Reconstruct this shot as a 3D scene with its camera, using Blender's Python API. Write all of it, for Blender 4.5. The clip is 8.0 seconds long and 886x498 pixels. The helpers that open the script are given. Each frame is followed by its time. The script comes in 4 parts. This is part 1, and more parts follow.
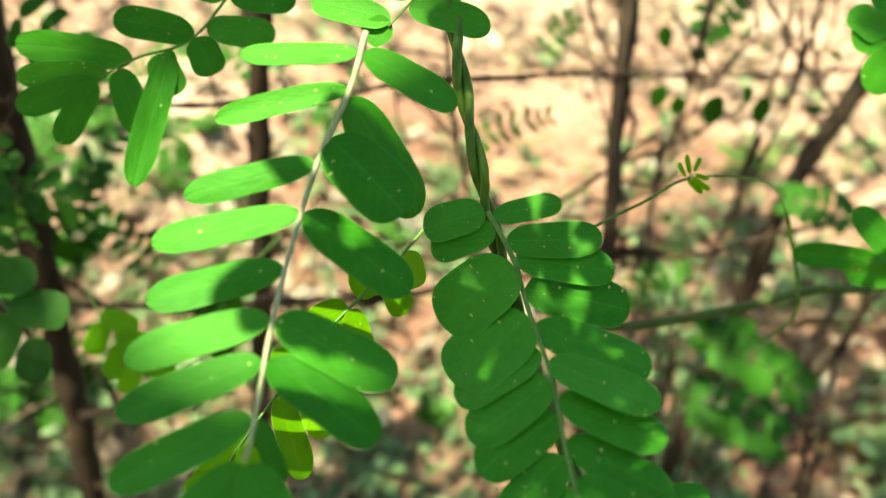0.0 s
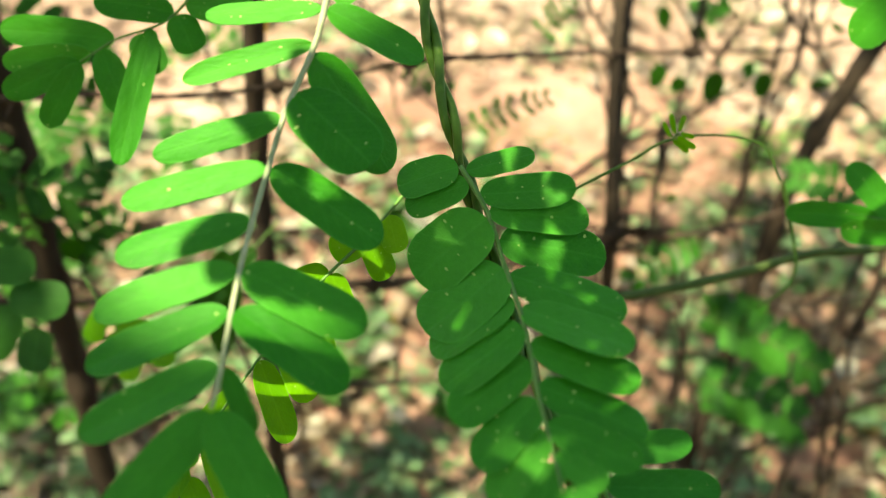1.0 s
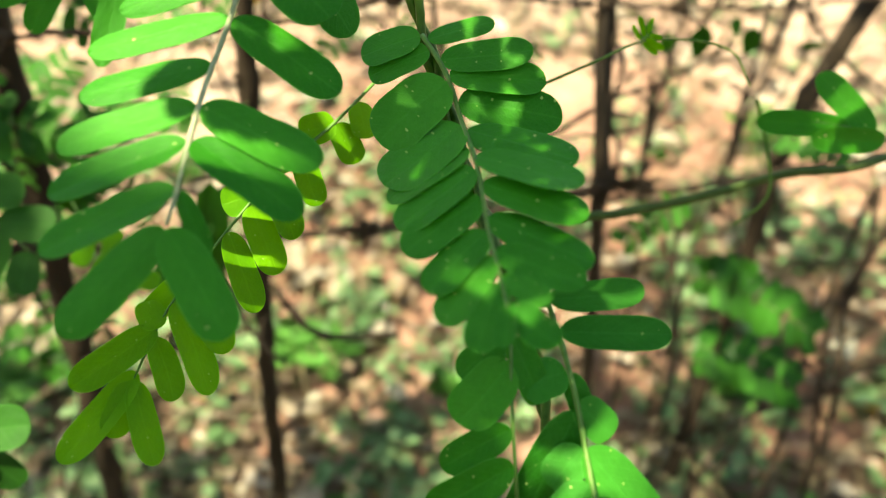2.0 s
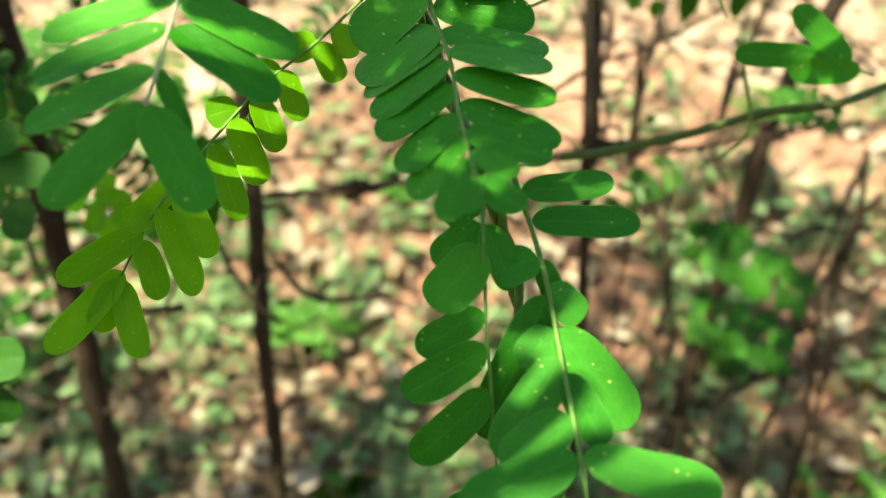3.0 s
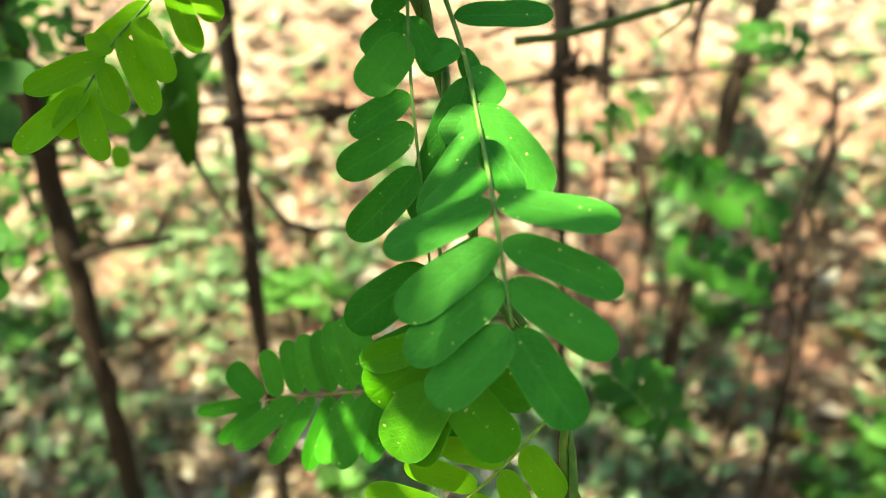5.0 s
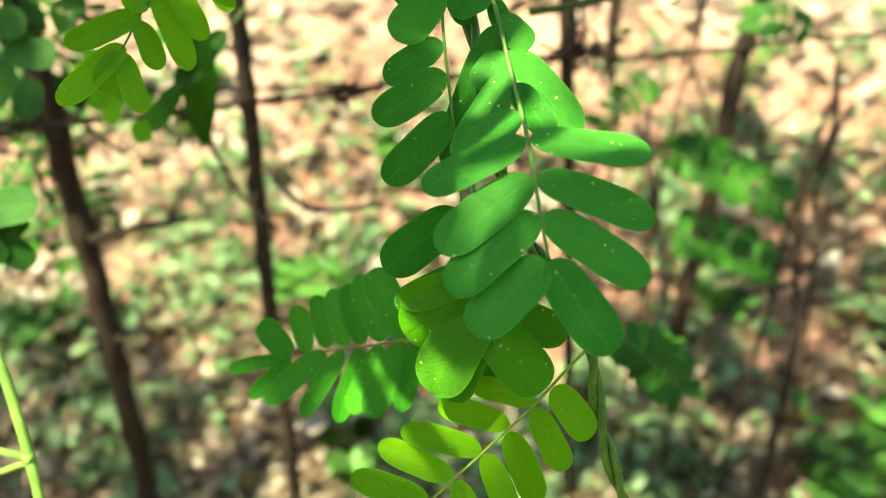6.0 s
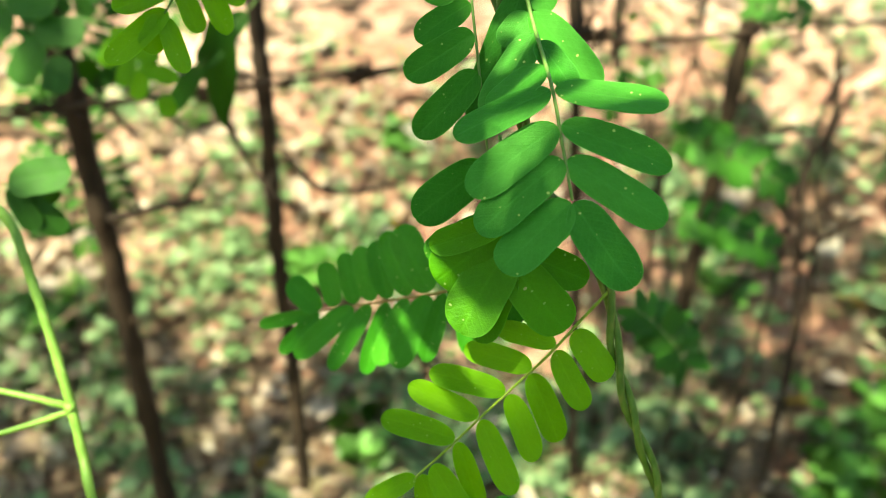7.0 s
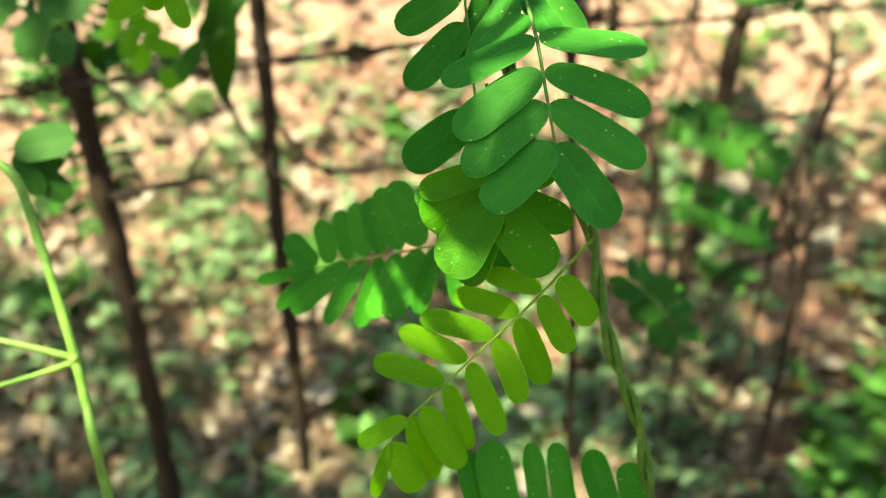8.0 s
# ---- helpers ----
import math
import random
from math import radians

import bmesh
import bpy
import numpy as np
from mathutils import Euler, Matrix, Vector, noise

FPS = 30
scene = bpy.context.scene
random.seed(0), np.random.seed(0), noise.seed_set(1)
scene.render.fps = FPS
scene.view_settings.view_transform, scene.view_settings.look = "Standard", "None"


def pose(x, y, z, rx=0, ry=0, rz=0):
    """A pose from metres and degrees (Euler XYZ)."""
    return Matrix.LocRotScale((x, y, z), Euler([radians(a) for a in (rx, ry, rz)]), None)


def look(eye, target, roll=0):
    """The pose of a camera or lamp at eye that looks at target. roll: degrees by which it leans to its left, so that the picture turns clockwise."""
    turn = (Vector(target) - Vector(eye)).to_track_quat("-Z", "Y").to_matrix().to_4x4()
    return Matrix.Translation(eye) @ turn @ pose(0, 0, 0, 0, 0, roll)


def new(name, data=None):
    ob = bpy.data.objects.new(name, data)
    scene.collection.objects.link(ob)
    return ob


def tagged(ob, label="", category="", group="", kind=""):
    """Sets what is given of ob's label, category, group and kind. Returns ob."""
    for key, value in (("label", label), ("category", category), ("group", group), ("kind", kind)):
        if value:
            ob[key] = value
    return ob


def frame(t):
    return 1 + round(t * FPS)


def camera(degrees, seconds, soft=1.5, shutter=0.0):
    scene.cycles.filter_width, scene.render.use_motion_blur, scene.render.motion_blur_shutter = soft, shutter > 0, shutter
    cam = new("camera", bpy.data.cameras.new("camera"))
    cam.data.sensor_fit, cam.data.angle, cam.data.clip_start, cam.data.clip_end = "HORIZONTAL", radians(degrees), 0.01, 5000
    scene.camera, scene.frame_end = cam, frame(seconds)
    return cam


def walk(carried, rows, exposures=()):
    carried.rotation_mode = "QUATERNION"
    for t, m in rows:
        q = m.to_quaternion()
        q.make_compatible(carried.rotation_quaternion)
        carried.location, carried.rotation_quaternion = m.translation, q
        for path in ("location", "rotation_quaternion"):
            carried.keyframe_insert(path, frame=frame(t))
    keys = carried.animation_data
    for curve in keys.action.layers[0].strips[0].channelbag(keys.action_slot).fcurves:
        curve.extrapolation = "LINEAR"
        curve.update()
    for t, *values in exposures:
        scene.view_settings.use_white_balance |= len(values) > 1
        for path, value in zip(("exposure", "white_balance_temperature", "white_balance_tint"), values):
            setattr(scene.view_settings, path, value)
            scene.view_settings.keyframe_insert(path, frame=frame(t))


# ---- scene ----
cam = camera(60, 8.0, soft=0.95)
cam.data.dof.use_dof = True
cam.data.dof.focus_distance = 0.226
cam.data.dof.aperture_fstop = 6.8
PATH = [
    (0, -0.0375, 0.0634, 0.73, 55.39, -3.82, -0.22),
    (0.5, -0.0313, 0.0653, 0.7138, 55.97, -1.87, -0.27),
    (1, -0.0244, 0.056, 0.7185, 55.92, -1.35, -0.05),
    (1.5, -0.0165, 0.0421, 0.7021, 56.48, -1.19, 0.43),
    (3, -0.0031, 0.0088, 0.6671, 56.88, -0.67, 0.43),
    (3.5, 0.0, 0.0, 0.65, 57.0, -0.0, 0.0),
    (4, 0.0058, -0.0119, 0.6445, 56.64, 0.45, -0.23),
    (4.5, 0.0188, -0.0279, 0.635, 57.38, 0.68, 0.16),
    (6, 0.0078, -0.0545, 0.614, 57.92, 1.41, -0.39),
    (6.5, -0.0019, -0.064, 0.6169, 57.61, 1.36, -0.52),
    (7, -0.0011, -0.0745, 0.6082, 57.97, 1.39, -0.42),
    (7.5, 0.0038, -0.0865, 0.5988, 58.18, 1.49, -0.17),
    (8, 0.0029, -0.0914, 0.5982, 58.03, 1.48, -0.2),
]
walk(cam, [(t, pose(x, y, z, rx, ry, rz)) for t, x, y, z, rx, ry, rz in PATH], [(0.0, 1.93, 9200, -10), (3.0, 2.0, 9200, -10), (4.3, 2.3, 9200, -10), (6.0, 2.3, 9200, -10), (8.0, 2.2, 9200, -10)])

# ---- world and sun ----
SUN = Vector((-0.32, -0.3, 0.9)).normalized()
world = bpy.data.worlds.new("world")
scene.world = world
world.use_nodes = True
wn = world.node_tree.nodes
sky = wn.new("ShaderNodeTexSky")
sky.sky_type = "NISHITA"
sky.sun_disc = False
sky.sun_elevation = math.asin(SUN.z)
sky.sun_rotation = math.atan2(SUN.x, SUN.y)
wn["Background"].inputs["Strength"].default_value = 0.1
world.node_tree.links.new(sky.outputs[0], wn["Background"].inputs["Color"])
sun = new("sun", bpy.data.lights.new("sun", "SUN"))
sun.data.energy = 5.0
sun.data.angle = radians(0.53)
sun.data.color = (1.0, 0.96, 0.9)
sun.matrix_world = look(SUN * 20, (0, 0.3, 0))


# ---- materials ----
def shader(name):
    m = bpy.data.materials.new(name)
    m.use_nodes = True
    return m, m.node_tree.nodes, m.node_tree.links


def noise_at(n, l, scale, detail=4.0, coord="Object", rough=0.6):
    c = n.new("ShaderNodeTexCoord")
    t = n.new("ShaderNodeTexNoise")
    t.inputs["Scale"].default_value = scale
    t.inputs["Detail"].default_value = detail
    t.inputs["Roughness"].default_value = rough
    l.new(c.outputs[coord], t.inputs["Vector"])
    return t


def ramp(n, l, source, stops):
    r = n.new("ShaderNodeValToRGB")
    e = r.color_ramp.elements
    while len(e) < len(stops):
        e.new(0.5)
    for k, (p, c) in enumerate(stops):
        e[k].position, e[k].color = p, (*c, 1)
    l.new(source, r.inputs["Fac"])
    return r


def mixed(n, l, fac, a, b, how="MIX"):
    m = n.new("ShaderNodeMix")
    m.data_type, m.blend_type = "RGBA", how
    for socket, value in ((0, fac), (6, a), (7, b)):
        if isinstance(value, (float, int)):
            m.inputs[socket].default_value = value
        elif isinstance(value, tuple):
            m.inputs[socket].default_value = (*value, 1)
        else:
            l.new(value, m.inputs[socket])
    return m.outputs[2]


def math_node(n, l, op, a, b=0.0):
    m = n.new("ShaderNodeMath")
    m.operation = op
    for k, v in enumerate((a, b)):
        if isinstance(v, (float, int)):
            m.inputs[k].default_value = v
        else:
            l.new(v, m.inputs[k])
    return m.outputs[0]


def leaf_material(name, dark, light, through_light, gloss=0.52, spots=True, share=0.34, island=False):
    """Living leaf: pale midrib, fine side veins, pinprick blemishes, light shining through. UV: x along the blade, y across it."""
    m, n, l = shader(name)
    p = n["Principled BSDF"]
    uv = n.new("ShaderNodeUVMap")
    sep = n.new("ShaderNodeSeparateXYZ")
    l.new(uv.outputs[0], sep.inputs[0])
    across = math_node(n, l, "ABSOLUTE", math_node(n, l, "SUBTRACT", sep.outputs[1], 0.5))
    if island:
        rnd = n.new("ShaderNodeNewGeometry").outputs["Random Per Island"]
    else:
        rnd = n.new("ShaderNodeObjectInfo").outputs["Random"]
    blotch = noise_at(n, l, 2.2, 3.0)
    tone = math_node(n, l, "ADD", math_node(n, l, "MULTIPLY", rnd, 0.6), math_node(n, l, "MULTIPLY", blotch.outputs[0], 0.5))
    col = ramp(n, l, tone, [(0.2, dark), (0.85, light)]).outputs[0]
    # midrib
    rib = ramp(n, l, across, [(0.0, (1, 1, 1)), (0.018, (0.75, 0.75, 0.75)), (0.04, (0, 0, 0))]).outputs[0]
    pale = tuple(min(1, c * 1.25 + 0.012) for c in light)
    col = mixed(n, l, math_node(n, l, "MULTIPLY", rib, 0.3), col, pale)
    # thin pale margin
    rim = ramp(n, l, across, [(0.455, (0, 0, 0)), (0.495, (1, 1, 1))]).outputs[0]
    col = mixed(n, l, math_node(n, l, "MULTIPLY", rim, 0.35), col, tuple(min(1, c * 1.6 + 0.03) for c in light))
    # side veins, slanting forwards
    slant = math_node(n, l, "SUBTRACT", sep.outputs[0], math_node(n, l, "MULTIPLY", across, 0.35))
    wave = math_node(n, l, "SINE", math_node(n, l, "MULTIPLY", slant, 75.0))
    vein = math_node(n, l, "MULTIPLY", math_node(n, l, "POWER", math_node(n, l, "MAXIMUM", wave, 0.0), 6.0), 0.13)
    col = mixed(n, l, vein, col, pale)
    net = None
    if spots:
        c = n.new("ShaderNodeTexCoord")
        mp = n.new("ShaderNodeVectorMath")
        mp.operation = "ADD"
        shift = n.new("ShaderNodeCombineXYZ")
        l.new(math_node(n, l, "MULTIPLY", rnd, 37.0), shift.inputs[0])
        flat = n.new("ShaderNodeVectorMath")
        flat.operation = "MULTIPLY"
        flat.inputs[1].default_value = (1, 0.36, 0)
        l.new(c.outputs["Object"], flat.inputs[0])
        l.new(flat.outputs[0], mp.inputs[0])
        l.new(shift.outputs[0], mp.inputs[1])
        cells = n.new("ShaderNodeTexVoronoi")
        cells.feature = "DISTANCE_TO_EDGE"
        cells.inputs["Scale"].default_value = 34.0
        l.new(mp.outputs[0], cells.inputs["Vector"])
        net = ramp(n, l, cells.outputs["Distance"], [(0.0, (1, 1, 1)), (0.16, (0, 0, 0))]).outputs[0]
        col = mixed(n, l, math_node(n, l, "MULTIPLY", net, 0.17), col, pale)
        mott = noise_at(n, l, 9.0, 4.0)
        col = mixed(n, l, 0.45, col, ramp(n, l, mott.outputs[0], [(0.35, (0.72, 0.78, 0.7)), (0.65, (1, 1, 1))]).outputs[0], "MULTIPLY")
        for scale, size, rare, colour in ((15.0, 0.22, 0.74, (0.42, 0.55, 0.15)), (4.5, 0.11, 0.85, (0.6, 0.5, 0.26))):
            v = n.new("ShaderNodeTexVoronoi")
            v.inputs["Scale"].default_value = scale
            l.new(mp.outputs[0], v.inputs["Vector"])
            few = n.new("ShaderNodeSeparateColor")
            l.new(v.outputs["Color"], few.inputs[0])
            near = math_node(n, l, "LESS_THAN", v.outputs["Distance"], math_node(n, l, "MULTIPLY", few.outputs[1], size))
            dot = math_node(n, l, "MULTIPLY", near, math_node(n, l, "GREATER_THAN", few.outputs[0], rare))
            col = mixed(n, l, math_node(n, l, "MULTIPLY", dot, 0.85), col, colour)
    l.new(col, p.inputs["Base Color"])
    p.inputs["Roughness"].default_value = gloss
    p.inputs["Specular IOR Level"].default_value = 0.22
    fine = noise_at(n, l, 30.0, 2.0)
    swell = noise_at(n, l, 3.5, 1.0)
    high = math_node(n, l, "ADD", swell.outputs[0], math_node(n, l, "ADD", math_node(n, l, "MULTIPLY", fine.outputs[0], 0.35), math_node(n, l, "SUBTRACT", vein, math_node(n, l, "MULTIPLY", rib, 0.25))))
    if net:
        high = math_node(n, l, "SUBTRACT", high, math_node(n, l, "MULTIPLY", net, 0.12))
    bump = n.new("ShaderNodeBump")
    bump.inputs["Strength"].default_value = 0.34
    bump.inputs["Distance"].default_value = 0.0012
    l.new(high, bump.inputs["Height"])
    l.new(bump.outputs[0], p.inputs["Normal"])
    tr = n.new("ShaderNodeBsdfTranslucent")
    l.new(mixed(n, l, 0.25, through_light, col), tr.inputs["Color"])
    mx = n.new("ShaderNodeMixShader")
    mx.inputs[0].default_value = share
    l.new(p.outputs[0], mx.inputs[1])
    l.new(tr.outputs[0], mx.inputs[2])
    l.new(mx.outputs[0], n["Material Output"].inputs["Surface"])
    return m


def bark_material(name, stops, scale=90.0, rough=0.85, bumpy=0.6, stretch=(1, 1, 0.25)):
    m, n, l = shader(name)
    p = n["Principled BSDF"]
    c = n.new("ShaderNodeTexCoord")
    mp = n.new("ShaderNodeMapping")
    mp.inputs["Scale"].default_value = stretch
    l.new(c.outputs["Object"], mp.inputs[0])
    t = n.new("ShaderNodeTexNoise")
    t.inputs["Scale"].default_value, t.inputs["Detail"].default_value = scale, 6
    l.new(mp.outputs[0], t.inputs["Vector"])
    big = noise_at(n, l, scale / 9)
    f = math_node(n, l, "ADD", math_node(n, l, "MULTIPLY", t.outputs[0], 0.6), math_node(n, l, "MULTIPLY", big.outputs[0], 0.4))
    l.new(ramp(n, l, f, stops).outputs[0], p.inputs["Base Color"])
    p.inputs["Roughness"].default_value = rough
    p.inputs["Specular IOR Level"].default_value = 0.25
    b = n.new("ShaderNodeBump")
    b.inputs["Strength"].default_value, b.inputs["Distance"].default_value = bumpy, 0.002
    l.new(t.outputs[0], b.inputs["Height"])
    l.new(b.outputs[0], p.inputs["Normal"])
    return m


def litter_material(name, stops, share=0.2):
    """Dry leaves: one tone for each leaf, mottled."""
    m, n, l = shader(name)
    p = n["Principled BSDF"]
    rnd = n.new("ShaderNodeNewGeometry").outputs["Random Per Island"]
    col = ramp(n, l, rnd, stops).outputs[0]
    t = noise_at(n, l, 160.0, 4.0)
    col = mixed(n, l, 0.55, col, ramp(n, l, t.outputs[0], [(0.3, (0.35, 0.3, 0.25)), (0.7, (1, 1, 1))]).outputs[0], "MULTIPLY")
    l.new(col, p.inputs["Base Color"])
    p.inputs["Roughness"].default_value = 0.7
    tr = n.new("ShaderNodeBsdfTranslucent")
    l.new(col, tr.inputs["Color"])
    mx = n.new("ShaderNodeMixShader")
    mx.inputs[0].default_value = share
    l.new(p.outputs[0], mx.inputs[1])
    l.new(tr.outputs[0], mx.inputs[2])
    l.new(mx.outputs[0], n["Material Output"].inputs["Surface"])
    return m


LEAF = leaf_material("leaf_green", (0.010, 0.143, 0.003), (0.05, 0.272, 0.02), (0.1, 0.45, 0.01))
LEAF_SOFT = leaf_material("leaf_soft_green", (0.011, 0.14, 0.007), (0.045, 0.262, 0.028), (0.1, 0.42, 0.02), gloss=0.58)
# young leaf green, brightened further to carry the glow of a backlit leaf
LEAF_YOUNG_BACKLIT = leaf_material("leaf_young_backlit", (0.065, 0.24, 0.005), (0.17, 0.42, 0.014), (0.42, 0.66, 0.05), share=0.52)
# leaf green made yellower and brighter in place of light from behind
LEAF_BACKLIT = leaf_material("leaf_backlit", (0.022, 0.15, 0.003), (0.075, 0.31, 0.007), (0.25, 0.55, 0.02), share=0.46)
# darker copy of the leaf green, with the shade round the fence painted in
LEAF_FAR_SHADED = leaf_material("leaf_fence_shaded", (0.012, 0.064, 0.0064), (0.032, 0.144, 0.0128), (0.08, 0.272, 0.012), gloss=0.6, spots=False)
HERB = leaf_material("herb_green", (0.035, 0.092, 0.028), (0.19, 0.29, 0.15), (0.12, 0.24, 0.06), spots=False, island=True, share=0.3)
WEED = leaf_material("weed_green", (0.045, 0.15, 0.0225), (0.105, 0.255, 0.06), (0.15, 0.338, 0.045), spots=False)
CROWN = leaf_material("crown_green", (0.03, 0.12, 0.02), (0.06, 0.2, 0.03), (0.12, 0.35, 0.03), spots=False, island=True)
STEM = bark_material("stem_green", [(0.3, (0.024, 0.072, 0.0064)), (0.55, (0.064, 0.136, 0.0144)), (0.75, (0.16, 0.176, 0.048))], 400, 0.55, 0.3)
OLIVE = bark_material("branch_olive", [(0.3, (0.0225, 0.0413, 0.009)), (0.6, (0.0525, 0.0825, 0.0188)), (0.75, (0.09, 0.105, 0.0375))], 300, 0.7, 0.3)
STALK = bark_material("stalk_pale_green", [(0.3, (0.0675, 0.165, 0.0225)), (0.6, (0.135, 0.262, 0.0525)), (0.75, (0.3, 0.36, 0.188))], 300, 0.45, 0.2)
RACHIS = bark_material("rachis_green", [(0.3, (0.05, 0.13, 0.02)), (0.6, (0.1, 0.2, 0.045)), (0.75, (0.17, 0.22, 0.08))], 500, 0.5, 0.2)
RACHIS_PALE = bark_material("rachis_pale", [(0.3, (0.16, 0.2, 0.096)), (0.6, (0.288, 0.304, 0.192)), (0.75, (0.4, 0.384, 0.288))], 500, 0.5, 0.3)
RACHIS_TAN = bark_material("rachis_tan", [(0.3, (0.13, 0.1, 0.02)), (0.6, (0.24, 0.17, 0.05)), (0.75, (0.34, 0.22, 0.09))], 500, 0.5, 0.2)
RACHIS_YOUNG = bark_material("rachis_young", [(0.3, (0.11, 0.2, 0.012)), (0.6, (0.2, 0.31, 0.03)), (0.75, (0.28, 0.36, 0.06))], 500, 0.5, 0.2)
BARK = bark_material("bark_dark", [(0.3, (0.008, 0.005, 0.003)), (0.55, (0.023, 0.014, 0.008)), (0.74, (0.07, 0.045, 0.027))])
TWIG = bark_material("twig_brown", [(0.3, (0.009, 0.006, 0.00375)), (0.55, (0.0263, 0.0165, 0.0105)), (0.75, (0.09, 0.06, 0.0375))], 200)
DEADWOOD = bark_material("deadwood_grey", [(0.3, (0.091, 0.065, 0.0455)), (0.55, (0.182, 0.137, 0.0975)), (0.75, (0.273, 0.221, 0.169))], 150)
RUST = bark_material("rusty_wire", [(0.3, (0.015, 0.0105, 0.00825)), (0.55, (0.045, 0.0263, 0.0165)), (0.75, (0.0975, 0.0525, 0.03))], 600, 0.75, 0.4)
LITTER = litter_material("dry_leaves", [(0.0, (0.056, 0.031, 0.018)), (0.3, (0.167, 0.103, 0.068)), (0.65, (0.304, 0.225, 0.174)), (0.88, (0.459, 0.394, 0.337)), (1.0, (0.496, 0.464, 0.387))])
YELLOW = litter_material("fallen_yellow_leaf", [(0.0, (0.525, 0.3, 0.03)), (1.0, (0.6, 0.39, 0.06))])
RUSSET = litter_material("dead_leaf_russet", [(0.0, (0.09, 0.045, 0.02)), (1.0, (0.2, 0.09, 0.03))])
STRAW = litter_material("dry_grass", [(0.0, (0.077, 0.052, 0.029)), (0.5, (0.205, 0.161, 0.09)), (1.0, (0.372, 0.31, 0.186))])
GRASS = litter_material("green_grass", [(0.0, (0.042, 0.126, 0.021)), (1.0, (0.126, 0.238, 0.049))], 0.3)


def soil_material():
    m, n, l = shader("red_soil")
    p = n["Principled BSDF"]
    big, mid, fine = noise_at(n, l, 2.5, 5), noise_at(n, l, 22, 6), noise_at(n, l, 240, 5)
    f = math_node(n, l, "ADD", math_node(n, l, "MULTIPLY", big.outputs[0], 0.55), math_node(n, l, "MULTIPLY", mid.outputs[0], 0.45))
    col = ramp(n, l, f, [(0.32, (0.108, 0.047, 0.032)), (0.46, (0.211, 0.104, 0.077)), (0.56, (0.295, 0.17, 0.13)), (0.68, (0.424, 0.321, 0.279))]).outputs[0]
    # glare of the sunlit track beyond the fence, painted as paler soil
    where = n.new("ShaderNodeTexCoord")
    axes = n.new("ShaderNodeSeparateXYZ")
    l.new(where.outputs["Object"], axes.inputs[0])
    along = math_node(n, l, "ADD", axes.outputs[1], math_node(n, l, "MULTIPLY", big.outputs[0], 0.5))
    far_glare = ramp(n, l, math_node(n, l, "MULTIPLY", along, 0.5), [(0.66, (0, 0, 0)), (0.95, (1, 1, 1))]).outputs[0]
    col = mixed(n, l, math_node(n, l, "MULTIPLY", far_glare, 0.55), col, (0.51, 0.39, 0.315))
    col = mixed(n, l, 0.5, col, ramp(n, l, fine.outputs[0], [(0.3, (0.45, 0.42, 0.4)), (0.65, (1, 1, 1))]).outputs[0], "MULTIPLY")
    l.new(col, p.inputs["Base Color"])
    p.inputs["Roughness"].default_value = 0.95
    b = n.new("ShaderNodeBump")
    b.inputs["Strength"].default_value, b.inputs["Distance"].default_value = 0.7, 0.006
    l.new(math_node(n, l, "ADD", mid.outputs[0], math_node(n, l, "MULTIPLY", fine.outputs[0], 0.4)), b.inputs["Height"])
    l.new(b.outputs[0], p.inputs["Normal"])
    return m


SOIL = soil_material()


# ---- building helpers ----
def to_mesh(name, bm, smooth=True):
    me = bpy.data.meshes.new(name)
    bm.to_mesh(me)
    bm.free()
    if smooth:
        me.polygons.foreach_set("use_smooth", [True] * len(me.polygons))
    return me


def crisp(bm):
    """Keeps the cut edge of a thin blade sharp, so that its faces shade flat."""
    bm.normal_update()
    for e in bm.edges:
        if len(e.link_faces) == 2 and e.calc_face_angle(0) > 0.8:
            e.smooth = False


def part(name, data, material, parent=None, label=""):
    me = to_mesh(name, data) if isinstance(data, bmesh.types.BMesh) else data
    if not me.materials:
        me.materials.append(material)
    ob = new(name, me)
    ob.parent = parent
    if label:
        ob["label"] = label
    return ob


def thing(name, at, label, category, group=""):
    ob = new(name)
    ob.location = at
    ob.empty_display_size = 0.02
    return tagged(ob, label, category, group)


def glide(points, n=8):
    """A smooth line through the points."""
    p = [Vector(q) for q in points]
    if len(p) == 2:
        return [p[0].lerp(p[1], k / n) for k in range(n + 1)]
    q = [p[0] * 2 - p[1], *p, p[-1] * 2 - p[-2]]
    out = []
    for a, b, c, d in zip(q, q[1:], q[2:], q[3:]):
        for k in range(n):
            u = k / n
            out.append(0.5 * (2 * b + (c - a) * u + (2 * a - 5 * b + 4 * c - d) * u * u + (3 * b - a - 3 * c + d) * u ** 3))
    return out + [p[-1]]


